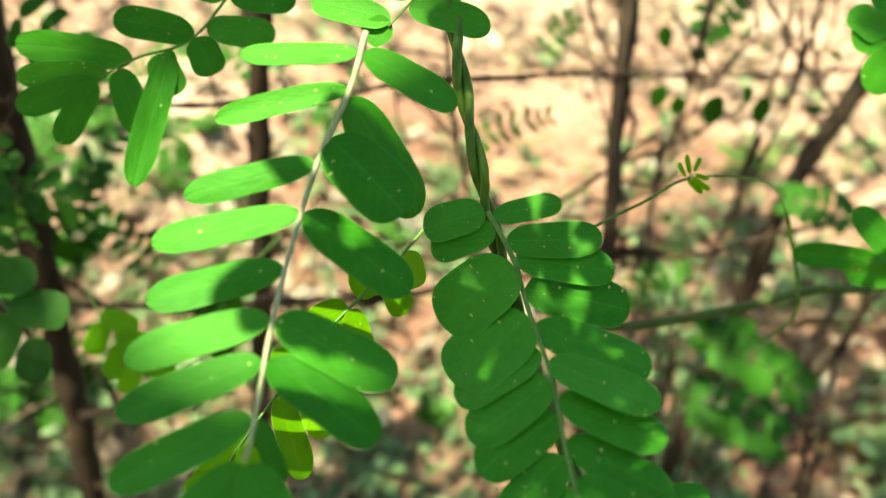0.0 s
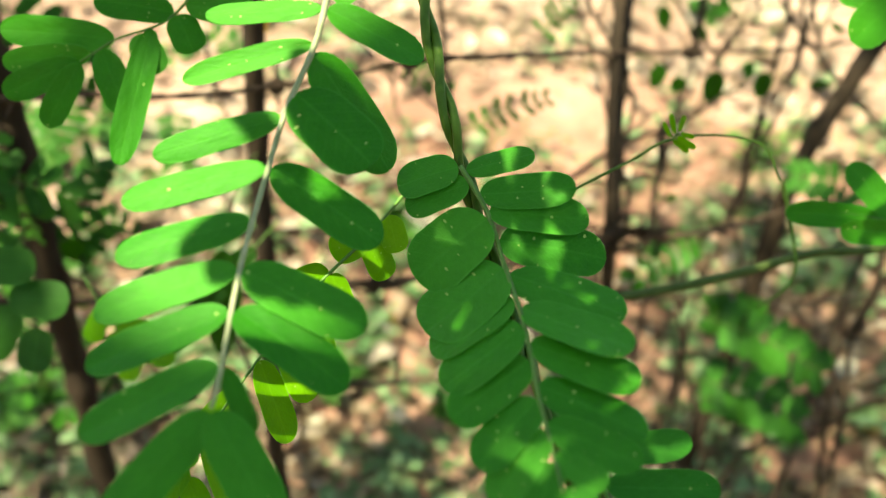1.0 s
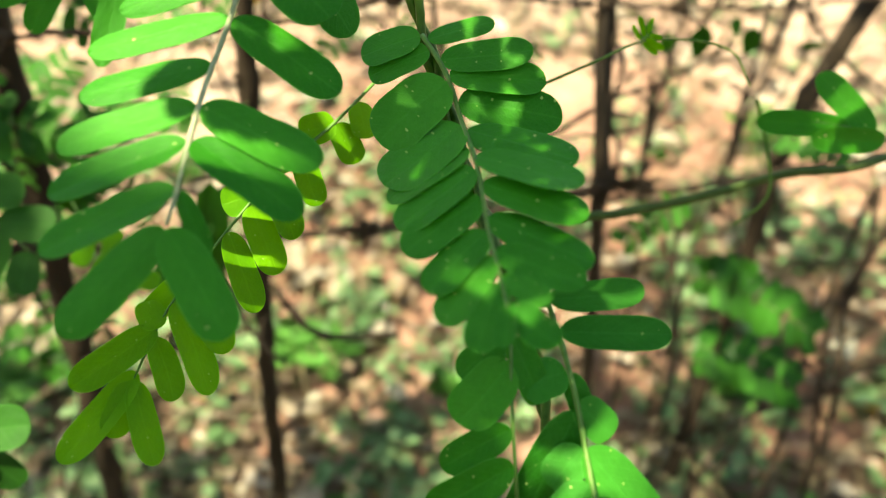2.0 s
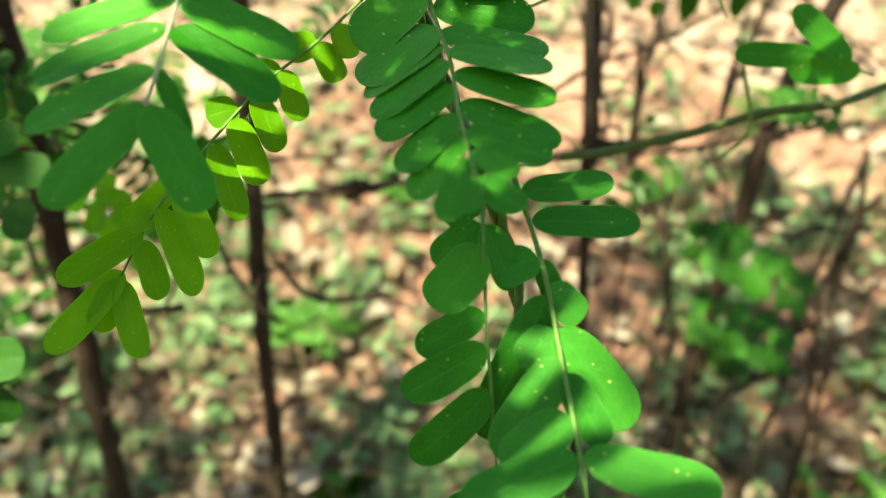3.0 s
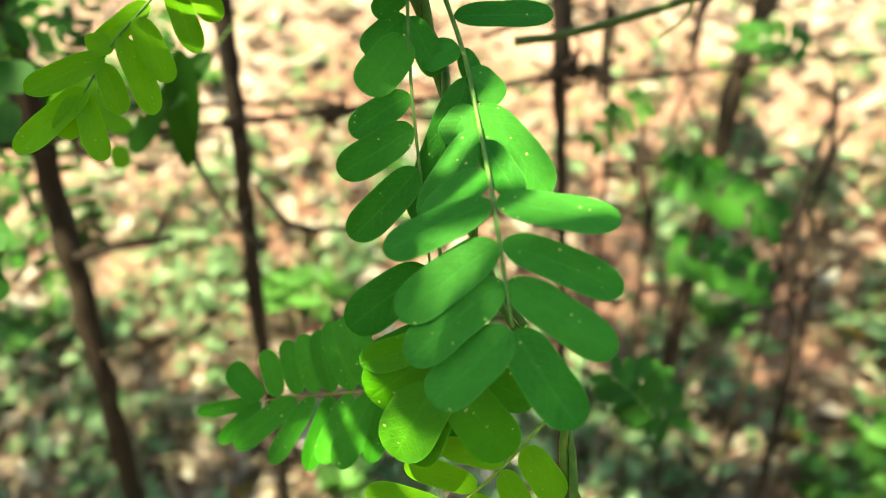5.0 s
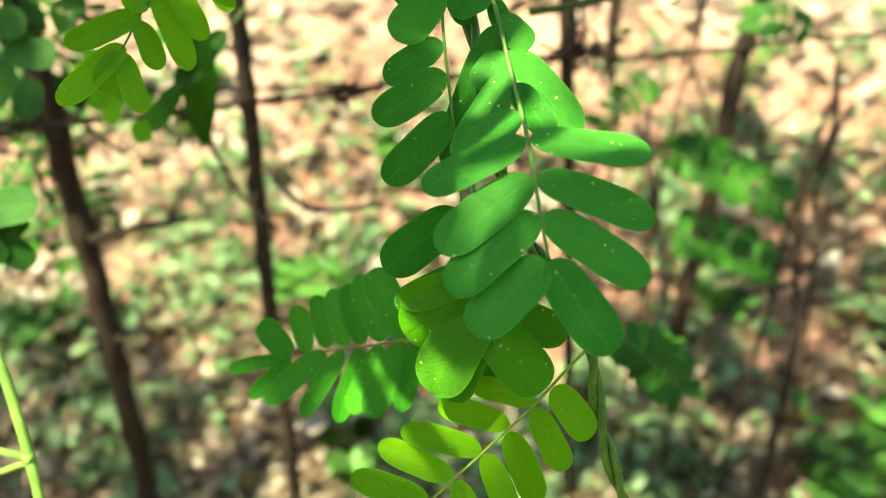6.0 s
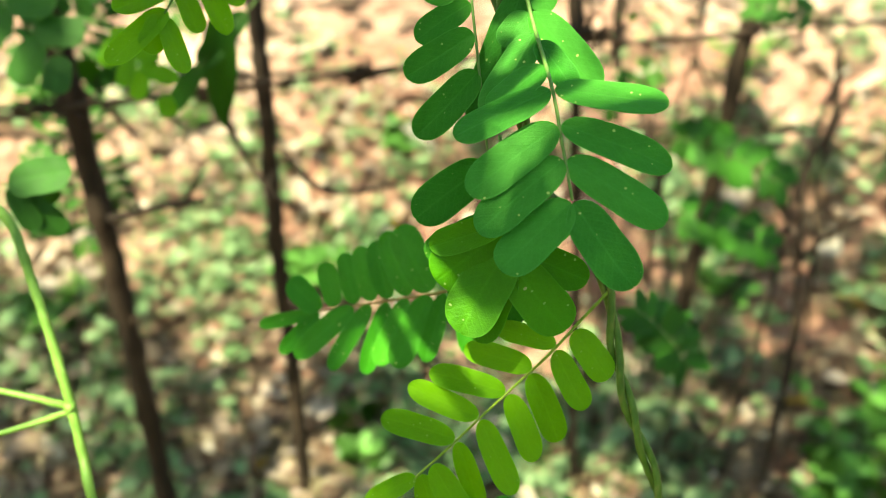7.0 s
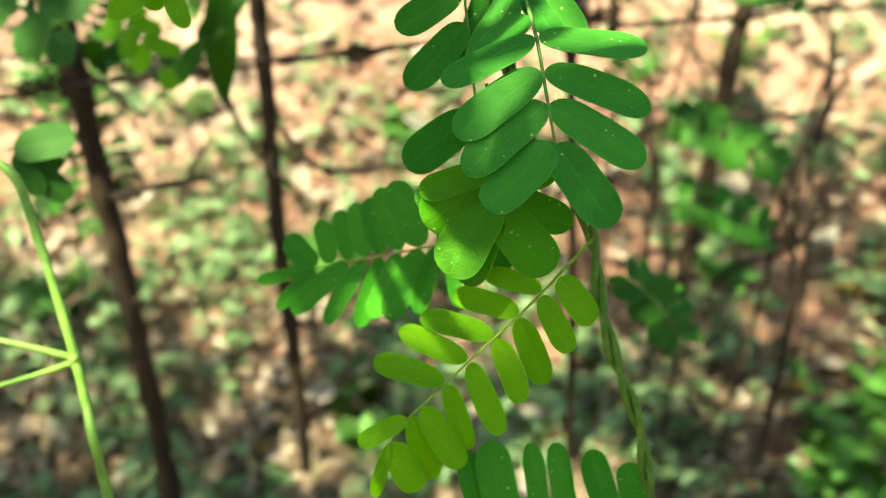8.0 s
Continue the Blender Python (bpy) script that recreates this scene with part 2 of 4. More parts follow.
def tube(bm, line, r0, r1=None, sides=8, rough=0.0, seed=0.0, knots=0.0):
    """A round, tapering stem along a line; rough and knots make its outline uneven."""
    r1 = r0 if r1 is None else r1
    up = Vector((0.31, 0.17, 0.93))
    rings = []
    for i, p in enumerate(line):
        t = (line[min(i + 1, len(line) - 1)] - line[max(i - 1, 0)]).normalized()
        a = t.cross(up)
        a = (t.cross(Vector((1, 0, 0))) if a.length < 1e-3 else a).normalized()
        b = t.cross(a)
        r = r0 + (r1 - r0) * i / max(1, len(line) - 1)
        r *= 1 + knots * max(0.0, noise.noise(Vector((i * 0.37, seed, 3.1))))
        ring = []
        for k in range(sides):
            w = 2 * math.pi * k / sides
            v = a * math.cos(w) + b * math.sin(w)
            ring.append(bm.verts.new(p + v * r * (1 + rough * noise.noise(p * (0.9 / r0) * 0.35 + v * 1.3 + Vector((seed, 0, 0))))))
        rings.append(ring)
    for x, y in zip(rings, rings[1:]):
        for k in range(sides):
            bm.faces.new((x[k], x[(k + 1) % sides], y[(k + 1) % sides], y[k]))
    bm.faces.new(rings[0][::-1])
    bm.faces.new(rings[-1])
    return bm


def ground_z(x, y):
    """The bank: a gentle slope that rises beyond the fence, then levels out."""
    if y < 0.44:
        z = 0.02 - 0.16 * (1 - math.exp(-(0.44 - y) * 0.4 / 0.16))
    else:
        z = 0.02 + 0.62 * (1 - math.exp(-(y - 0.44) * 0.4 / 0.62))
    dip = min(1.0, max(0.0, (1.3 - y) / 0.75))
    z -= 0.14 * dip * dip * (3 - 2 * dip)
    k = 1 / (1 + (abs(x) + abs(y)) * 0.02)
    return z + k * (0.018 * noise.noise(Vector((x * 3.1, y * 3.1, 0.4))) + 0.006 * noise.noise(Vector((x * 13, y * 13, 7))))


# ---- ground ----
def build_ground():
    bm = bmesh.new()
    def steps(lo, hi, fine_lo, fine_hi, step):
        v = [fine_lo + step * k for k in range(int((fine_hi - fine_lo) / step) + 1)]
        d = step
        a, b = [], []
        x = fine_lo
        while x > lo:
            d *= 1.35
            x -= d
            a.append(max(x, lo))
        d, x = step, v[-1]
        while x < hi:
            d *= 1.35
            x += d
            b.append(min(x, hi))
        return a[::-1] + v + b
    xs, ys = steps(-400, 400, -1.2, 1.2, 0.03), steps(-400, 600, -0.3, 2.2, 0.03)
    grid = [[bm.verts.new((x, y, ground_z(x, y))) for x in xs] for y in ys]
    for r, s in zip(grid, grid[1:]):
        for k in range(len(xs) - 1):
            bm.faces.new((r[k], r[k + 1], s[k + 1], s[k]))
    ob = new("ground", to_mesh("ground", bm))
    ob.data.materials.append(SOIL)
    return tagged(ob, "bank of dry reddish soil with leaf litter, sunlit beyond the fence", "ground", kind="structure")


build_ground()


# ---- leaflets and compound leaves ----
def leaflet_mesh(name, seed, cup, curl, notch):
    """One oblong leaflet of unit length along x, round at both ends, folded a little along its midrib, with a thickness. UV as in leaf_material."""
    rng = random.Random(seed)
    bm = bmesh.new()
    uvl = bm.loops.layers.uv.new("UVMap")
    nx, half = 16, 4
    bow = rng.uniform(-0.05, 0.05)
    top, low = [], []
    for i in range(nx + 1):
        u = 0.5 - 0.5 * math.cos(math.pi * i / nx)
        w = 0.5 * (1 - abs(2 * u - 1) ** 3.9) ** 0.52
        w *= 0.9 + 0.14 * u
        w = max(w, 0.02)
        w *= 1 + 0.025 * noise.noise(Vector((u * 5, seed, 1)))
        bend = curl * (u ** 2)
        rt, rl = [], []
        for j in range(-half, half + 1):
            v = j / half
            x = u - (notch * 0.02 * (1 - abs(v)) if i == nx else 0)
            z = cup * abs(v) ** 1.3 * w * 2 - bend + 0.012 * noise.noise(Vector((u * 4, v * 2, seed * 3.0)))
            y = v * w + bow * 4 * (u - u * u)
            rt.append(bm.verts.new((x, y, z + 0.004)))
            rl.append(bm.verts.new((x, y, z - 0.004)))
        top.append(rt)
        low.append(rl)
    where = {}
    for rows in (top, low):
        for i, r in enumerate(rows):
            for j, vert in enumerate(r):
                where[vert] = (i / nx, j / (2 * half))
    m = 2 * half
    for i in range(nx):
        for j in range(m):
            bm.faces.new((top[i][j], top[i + 1][j], top[i + 1][j + 1], top[i][j + 1]))
            bm.faces.new((low[i][j], low[i][j + 1], low[i + 1][j + 1], low[i + 1][j]))
        bm.faces.new((top[i][0], low[i][0], low[i + 1][0], top[i + 1][0]))
        bm.faces.new((top[i][m], top[i + 1][m], low[i + 1][m], low[i][m]))
    for j in range(m):
        bm.faces.new((top[0][j], top[0][j + 1], low[0][j + 1], low[0][j]))
        bm.faces.new((top[nx][j], low[nx][j], low[nx][j + 1], top[nx][j + 1]))
    for f in bm.faces:
        for lp in f.loops:
            lp[uvl].uv = where[lp.vert]
    crisp(bm)
    return to_mesh(name, bm)


SHAPES = {}


def leaflet_shapes(material):
    if material.name not in SHAPES:
        made = []
        for k, (cup, curl, notch) in enumerate(((0.018, 0.05, 1), (0.036, 0.09, 0), (0.012, -0.03, 1), (0.03, 0.1, 0), (-0.02, 0.07, 1), (0.042, 0.03, 0))):
            me = leaflet_mesh("leaflet", k + 1, cup, curl, notch)
            me.materials.append(material)
            made.append(me)
        SHAPES[material.name] = made
    return SHAPES[material.name]


LEAF_SEED = random.Random(11)


def compound_leaf(parent, material, rachis, face, leaflets, thick=0.0006, name="compound_leaf", midrib=None):
    """A feathered leaf. rachis: its midrib; face: the way its upper side looks; leaflets: place along the rachis (0 to 1), swing from its direction
    and lift out of the leaf's plane in degrees, length in millimetres, width in hundredths of the length."""
    base = Vector(rachis[0])
    line = [p - base for p in glide(rachis)]
    bm = bmesh.new()
    tube(bm, line, thick, thick * 0.55, 7, 0.15)
    stalk = part(name, bm, midrib or (RACHIS_PALE if thick > 0.0008 else RACHIS), parent)
    stalk.location = base - parent.matrix_basis.translation
    run = [0.0]
    for a, b in zip(line, line[1:]):
        run.append(run[-1] + (b - a).length)
    face = Vector(face)
    shapes = leaflet_shapes(material)
    for s, swing, lift, length, width in leaflets:
        i = max(1, min(len(line) - 2, min(range(len(line)), key=lambda k: abs(run[k] / run[-1] - s))))
        t = (line[i + 1] - line[i - 1]).normalized()
        n = (face - t * face.dot(t)).normalized()
        side = n.cross(t)
        a, e = radians(swing), radians(lift)
        d = (t * math.cos(a) + side * math.sin(a)) * math.cos(e) + n * math.sin(e)
        n2 = (n - d * n.dot(d)).normalized()
        roll = radians(LEAF_SEED.uniform(-5, 5) + (7 if swing > 0 else -7))
        y = n2.cross(d)
        n3 = n2 * math.cos(roll) + y * math.sin(roll)
        y = n3.cross(d)
        L = length / 1000 - 0.0007
        at = (line[0] if s <= 0 else line[-1] if s >= 1 else line[i]) + d * 0.0007
        ob = new("leaflet", LEAF_SEED.choice(shapes))
        ob.parent = stalk
        w = L * width / 98
        ob.matrix_basis = Matrix(((d.x * L, y.x * w, n3.x * L * 0.7, at.x), (d.y * L, y.y * w, n3.y * L * 0.7, at.y), (d.z * L, y.z * w, n3.z * L * 0.7, at.z), (0, 0, 0, 1)))
    return stalk


# ---- the climbing vine in front ----
hedge = thing("fence_vine", (0.0, 0.53, 0.1), "young feathered leaves of the vine growing through the fence", "vine")
stalk = thing("green_stalk", (-0.145, 0.14, 0.2), "pale green jointed stalk with two side shoots", "plant stem")
vine = thing("climbing_vine", (0.0, 0.25, 0.62), "green climbing vine with feathered leaves hanging in dappled sun", "vine")


def stem_part(name, parent, points, r0, r1, material, strands=1, pitch=0.03, rough=0.2, label="", wound=None):
    """A stem of one or more strands twisted round each other."""
    base = Vector(points[0])
    line = [p - base for p in glide(points, 12)]
    bm = bmesh.new()
    run = 0.0
    for k in range(strands):
        moved, run = [], 0.0
        for i, p in enumerate(line):
            t = (line[min(i + 1, len(line) - 1)] - line[max(i - 1, 0)]).normalized()
            a = t.cross(Vector((0, 1, 0.2))).normalized()
            b = t.cross(a)
            if i:
                run += (p - line[i - 1]).length
            w = 2 * math.pi * (k / strands + run / pitch + (wound or 0))
            moved.append(p + (a * math.cos(w) + b * math.sin(w)) * (r0 * 0.95 if strands > 1 or wound is not None else 0))
        tube(bm, moved, r0, r1, 9, rough, k * 3.3)
    ob = part(name, bm, material, parent, label)
    ob.location = base - parent.matrix_basis.translation
    return ob


for turn in (0.0, 0.5):
    stem_part("stem", vine, [(-0.031, 0.291, 0.677), (-0.029, 0.276, 0.661), (-0.025, 0.264, 0.644), (-0.020, 0.253, 0.628), (-0.016, 0.249, 0.615), (-0.002, 0.224, 0.582), (0.007, 0.189, 0.575), (0.015, 0.181, 0.552), (0.020, 0.160, 0.530), (0.028, 0.151, 0.497), (0.041, 0.137, 0.481), (0.050, 0.131, 0.465), (0.053, 0.118, 0.444), (0.058, 0.107, 0.426), (0.065, 0.098, 0.408), (0.069, 0.086, 0.385), (0.075, 0.073, 0.352), (0.090, 0.055, 0.220), (0.100, 0.045, 0.050), (0.100, 0.040, -0.120)], 0.0014, 0.0012, STEM, 1, 0.042, label="green stem twined round another", wound=turn)
stem_part("tendril", vine, [(0.012, 0.262, 0.595), (0.024, 0.284, 0.590), (0.044, 0.297, 0.594), (0.062, 0.310, 0.597), (0.083, 0.316, 0.596), (0.100, 0.318, 0.591), (0.107, 0.311, 0.580)], 0.0006, 0.0004, STEM)

# leaf in half sun, wide spaced leaflets
compound_leaf(vine, LEAF, [(-.052, .257, .663), (-.055, .246, .652), (-.061, .233, .640), (-.065, .220, .628), (-.068, .198, .616), (-.069, .176, .604), (-.070, .170, .600)], (0.21, -0.85, 0.48), [
    (0.05, -77, -15, 31, 21), (0.14, -58, -17, 35.3, 19), (0.33, -57, -18, 34.6, 23), (0.45, -65, -18, 37.1, 24), (0.59, -65, -18, 32.8, 30), (0.71, -66, -20, 34.3, 28),
    (0.80, -66, -20, 34.3, 28), (0.91, -59, -20, 32.8, 30), (1.00, -27, -12, 31.5, 33), (0.05, 78, 5, 28.2, 38), (0.16, 59, -12, 36.5, 40), (0.27, 67, 14, 27, 67),
    (0.45, 70, 5, 33, 38), (0.71, 74, 4, 31.7, 41), (0.80, 63, 2, 30.9, 39), (0.91, 37, -22, 17.1, 31), (1.00, 44, -2, 27.9, 42),
], 0.0009)
# dense leaf hanging from the stem, mostly in shade
compound_leaf(vine, LEAF, [(-.017, .244, .619), (-.010, .232, .612), (-.006, .221, .604), (-.002, .198, .601), (-.000, .182, .595), (.002, .171, .591), (.004, .160, .587)], (-0.11, -0.77, 0.63), [
    (0.02, 76, -4, 20, 42), (0.10, 64, -6, 26.4, 42), (0.16, 62, -7, 27.3, 43), (0.25, 66, -8, 29.3, 47), (0.37, 51, -10, 31.6, 44), (0.51, 53, -10, 29, 46),
    (0.62, 60, -11, 27.2, 43), (0.73, 58, -11, 27.2, 40), (0.83, 54, -8, 22.3, 42), (0.91, 46, -6, 13.2, 52), (0.98, 34, -5, 15, 56),
] + [
    (0.00, -104, 2, 18.6, 68), (0.06, -101, 0, 19.4, 55), (0.18, -71, -3, 25.8, 76), (0.34, -68, -5, 26.8, 85), (0.47, -81, -8, 25.2, 62), (0.57, -70, -7, 24.7, 58),
    (0.66, -62, -7, 23.3, 53), (0.77, -54, -7, 20.7, 56), (0.84, -51, -6, 20, 54), (0.92, -30, -5, 17.5, 49), (0.98, -14, 3, 11.2, 52),
], 0.0008)
# long leaf hanging below
compound_leaf(vine, LEAF_SOFT, [(.013, .193, .577), (.018, .184, .567), (.023, .169, .555), (.026, .155, .543), (.029, .130, .532), (.031, .119, .520), (.033, .109, .508)], (-0.03, -0.89, 0.46), [
    (0.09, 77, -5, 25.3, 33), (0.17, 74, -4, 29, 33), (0.26, 6, -24, 16.7, 41), (0.32, 35, -18, 13.2, 74), (0.42, 32, -20, 32.1, 41), (0.53, 21, -12, 19.5, 50),
    (0.71, 70, 0, 31.9, 35), (0.81, 60, 2, 32.9, 31), (0.90, 48, 0, 32.4, 35), (1.00, 26, -2, 28.8, 46),
] + [
    (0.26, -82, 5, 12.6, 92), (0.34, -36, -22, 44.8, 29), (0.42, -49, -16, 13.3, 80), (0.50, -47, -20, 29.1, 46), (0.63, -63, -16, 21, 64), (0.71, -75, -2, 30.5, 41),
    (0.81, -61, 0, 31.5, 39), (0.90, -59, 0, 31.3, 40), (1.00, -56, 1, 27.3, 49),
], 0.0008)
# leaf behind the long one
compound_leaf(vine, LEAF, [(.008, .185, .578), (.007, .178, .568), (.008, .163, .548), (.010, .153, .527), (.012, .144, .506), (.014, .135, .485)], (0.04, -0.88, 0.47), [
    (0.14, -51, -4, 16.4, 54), (0.08, -53, -4, 11.6, 67), (0.20, -42, -2, 20.4, 66), (0.35, -62, -2, 20.5, 45), (0.44, -64, 2, 25.2, 43), (0.54, -51, 2, 28, 40),
    (0.81, -60, 4, 28.9, 48), (0.97, -69, 4, 24.8, 39), (1.00, -29, 4, 28.3, 58), (1.00, 4, 0, 32.9, 49), (0.14, 25, -5, 18.9, 46), (0.95, 30, -6, 30, 49),
])
# backlit leaflets under the end of the long leaf, the backlight put into their colour
compound_leaf(vine, LEAF_BACKLIT, [(.015, .136, .516), (.017, .128, .500), (.017, .123, .487), (.018, .119, .481)], (-0.06, -0.90, 0.43), [
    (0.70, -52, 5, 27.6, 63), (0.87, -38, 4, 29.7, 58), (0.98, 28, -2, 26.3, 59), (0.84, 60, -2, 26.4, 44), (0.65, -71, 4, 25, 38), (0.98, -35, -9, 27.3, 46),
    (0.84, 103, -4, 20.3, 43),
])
# dark leaf stretching sideways
compound_leaf(vine, LEAF, [(.003, .154, .448), (-.019, .160, .440), (-.038, .167, .432), (-.054, .170, .427)], (0.10, -0.84, 0.53), [
    (0.19, -77, 6, 27.8, 49), (0.34, -84, 6, 26.2, 37), (0.47, -90, 6, 23.3, 44), (0.61, -93, 6, 22.5, 43), (0.73, -92, 6, 21.2, 42), (0.87, -92, 6, 19, 46),
    (0.97, -59, 8, 18, 59), (1.00, 2, 10, 24.3, 24), (0.97, 34, 8, 24.3, 26), (0.73, 29, 10, 33.2, 29), (0.61, 46, 8, 32.2, 25), (0.47, 59, 8, 30.9, 27),
    (0.34, 54, 10, 28.9, 33), (0.19, 54, 8, 30.7, 36), (0.10, 62, 4, 27.8, 29), (0.00, 88, 2, 25, 36),
], 0.00055, midrib=RACHIS_TAN)
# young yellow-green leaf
compound_leaf(vine, LEAF_YOUNG_BACKLIT, [(.052, .130, .464), (.041, .123, .456), (.031, .116, .449), (.022, .114, .440), (.008, .107, .430), (-.004, .103, .419), (-.014, .100, .410), (-.020, .097, .402)], (-0.04, -0.78, 0.63), [
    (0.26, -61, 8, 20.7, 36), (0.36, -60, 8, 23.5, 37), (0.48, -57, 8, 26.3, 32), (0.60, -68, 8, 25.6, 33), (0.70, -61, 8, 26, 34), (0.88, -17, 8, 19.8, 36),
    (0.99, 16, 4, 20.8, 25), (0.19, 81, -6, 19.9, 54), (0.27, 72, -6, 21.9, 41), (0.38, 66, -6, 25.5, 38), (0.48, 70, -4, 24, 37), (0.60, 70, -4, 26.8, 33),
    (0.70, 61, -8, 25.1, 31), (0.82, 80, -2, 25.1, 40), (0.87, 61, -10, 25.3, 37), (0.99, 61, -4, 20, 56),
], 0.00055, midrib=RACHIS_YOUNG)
# dark leaf low on the stem
compound_leaf(vine, LEAF, [(.072, .092, .371), (.058, .090, .368), (.033, .090, .364), (.001, .091, .361)], (-0.13, -0.61, 0.78), [
    (0.07, -98, 21, 19, 53), (0.19, -85, 21, 27, 42), (0.40, -89, 21, 31, 29), (0.53, -90, 21, 32, 26), (0.71, -82, 21, 34, 42), (0.82, -79, 21, 31, 33),
    (0.09, 80, -21, 20, 57), (0.37, 76, -19, 26, 43), (0.60, 78, -19, 26, 43), (0.82, 73, -18, 24, 48),
])
# backlit leaf behind the half-sunlit one, its glow put into the young leaf's colour
compound_leaf(vine, LEAF_YOUNG_BACKLIT, [(-0.028, 0.279, 0.598), (-0.045, 0.258, 0.586), (-0.061, 0.240, 0.577), (-0.076, 0.221, 0.564), (-0.088, 0.202, 0.552), (-0.094, 0.185, 0.541)], (0.27, -0.91, 0.32), [
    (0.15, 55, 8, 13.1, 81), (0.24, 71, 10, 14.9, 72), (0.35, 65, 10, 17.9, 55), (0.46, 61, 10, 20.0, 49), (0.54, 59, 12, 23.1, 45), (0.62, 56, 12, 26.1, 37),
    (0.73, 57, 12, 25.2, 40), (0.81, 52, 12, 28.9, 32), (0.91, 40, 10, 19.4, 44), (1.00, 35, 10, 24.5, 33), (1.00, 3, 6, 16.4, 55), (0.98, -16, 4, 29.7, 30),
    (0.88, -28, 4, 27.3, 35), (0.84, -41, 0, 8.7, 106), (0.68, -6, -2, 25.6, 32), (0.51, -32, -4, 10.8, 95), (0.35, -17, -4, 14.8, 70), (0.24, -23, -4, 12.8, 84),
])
# shaded leaf beside the half-sunlit one
compound_leaf(vine, LEAF, [(-.097, .347, .659), (-.117, .329, .633), (-.139, .326, .624), (-.153, .324, .616)], (0.33, -0.90, 0.28), [
    (1.00, 27, 14, 27.4, 36), (1.00, -9, 0, 31.4, 35), (0.93, -24, -6, 35, 28), (0.79, -27, -8, 42.9, 28), (0.88, 78, 16, 25.1, 48), (0.69, 99, 14, 16, 80),
    (0.61, 53, 18, 50.7, 21), (0.48, 69, 14, 14.7, 86), (0.48, -50, -8, 28, 41), (0.43, 129, 10, 24.7, 45), (0.25, 125, 10, 23.8, 46), (0.25, -74, -6, 19.4, 58),
])
# leaf at the top of the stem
compound_leaf(vine, LEAF, [(-.022, .312, .695), (-.031, .294, .677), (-.038, .282, .668), (-.047, .271, .660)], (0.02, -0.98, 0.18), [
    (0.45, 79, 10, 24, 44), (0.73, 85, 15, 18, 56), (0.87, 117, 25, 24, 41), (0.81, -78, -21, 23, 42), (0.96, -64, -25, 23, 43), (0.60, -91, -15, 24, 43),
    (0.99, -17, -23, 9, 97),
])
# leaf over the branch
compound_leaf(vine, LEAF, [(.169, .307, .559), (.151, .311, .564), (.133, .313, .566)], (-0.51, -0.74, 0.45), [
    (0.51, 11, 2, 37, 28), (0.13, 20, 5, 29, 38), (0.26, -26, -6, 33, 35),
])
# leaf above the branch
compound_leaf(vine, LEAF, [(.172, .357, .643), (.155, .357, .641), (.142, .356, .639)], (-0.53, -0.81, 0.25), [
    (0.70, -13, -2, 22, 79), (0.44, 38, 9, 31, 57), (0.29, -43, -11, 31, 57), (1.00, -49, -7, 17, 77),
])
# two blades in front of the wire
compound_leaf(hedge, LEAF_FAR_SHADED, [(-.107, .405, .499), (-.117, .399, .489), (-.142, .384, .466), (-.163, .370, .443)], (0.26, -0.92, 0.29), [
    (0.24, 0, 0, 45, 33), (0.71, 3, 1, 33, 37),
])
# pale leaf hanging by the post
compound_leaf(hedge, LEAF_YOUNG_BACKLIT, [(-.187, .346, .503), (-.178, .338, .490), (-.165, .330, .477), (-.153, .322, .463)], (0.37, -0.89, 0.25), [
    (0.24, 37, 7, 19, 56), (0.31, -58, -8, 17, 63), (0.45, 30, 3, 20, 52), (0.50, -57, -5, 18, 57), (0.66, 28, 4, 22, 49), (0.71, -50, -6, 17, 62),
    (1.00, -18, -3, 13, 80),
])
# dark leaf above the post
compound_leaf(hedge, LEAF_FAR_SHADED, [(-.252, .353, .516), (-.234, .346, .505), (-.219, .338, .491), (-.207, .333, .483)], (0.46, -0.86, 0.20), [
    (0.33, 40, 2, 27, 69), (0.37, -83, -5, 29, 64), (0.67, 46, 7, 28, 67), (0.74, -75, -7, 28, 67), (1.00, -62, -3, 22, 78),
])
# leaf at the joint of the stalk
compound_leaf(stalk, LEAF_FAR_SHADED, [(-.210, .249, .449), (-.207, .248, .448), (-.205, .248, .447)], (0.49, -0.80, 0.35), [
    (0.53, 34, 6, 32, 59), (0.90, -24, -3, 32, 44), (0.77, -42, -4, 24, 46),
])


# the vine above: an unseen arch, added to shade the lower leaves
ARCH = [(-0.031, 0.291, 0.677), (-0.033, 0.29, 0.74), (-0.045, 0.25, 0.85), (-0.09, 0.15, 0.93), (-0.14, 0.05, 0.97), (-0.21, -0.04, 1.0), (-0.3, -0.12, 1.0), (-0.8, -0.6, 1.15), (-1.48, -1.22, 1.3)]
for turn in (0.0, 0.5):
    stem_part("stem", vine, ARCH, 0.001, 0.001, STEM, 1, 0.055, wound=turn)

# ---- pale stalk beside the vine ----
stem_part("stem", stalk, [(-0.184, 0.182, 0.478), (-0.171, 0.179, 0.473), (-0.165, 0.176, 0.467), (-0.162, 0.172, 0.461), (-0.158, 0.165, 0.448), (-0.151, 0.153, 0.429), (-0.145, 0.141, 0.408), (-0.141, 0.131, 0.391), (-0.134, 0.113, 0.359), (-0.115, 0.060, 0.180), (-0.100, 0.040, 0.030), (-0.095, 0.030, -0.120)], 0.0018, 0.0019, STALK)
stem_part("side_shoot", stalk, [(-0.145, 0.141, 0.407), (-0.158, 0.141, 0.412), (-0.185, 0.143, 0.419)], 0.0016, 0.0011, STALK)
stem_part("side_shoot", stalk, [(-0.145, 0.140, 0.406), (-0.159, 0.138, 0.402), (-0.188, 0.133, 0.396)], 0.0014, 0.001, STALK)

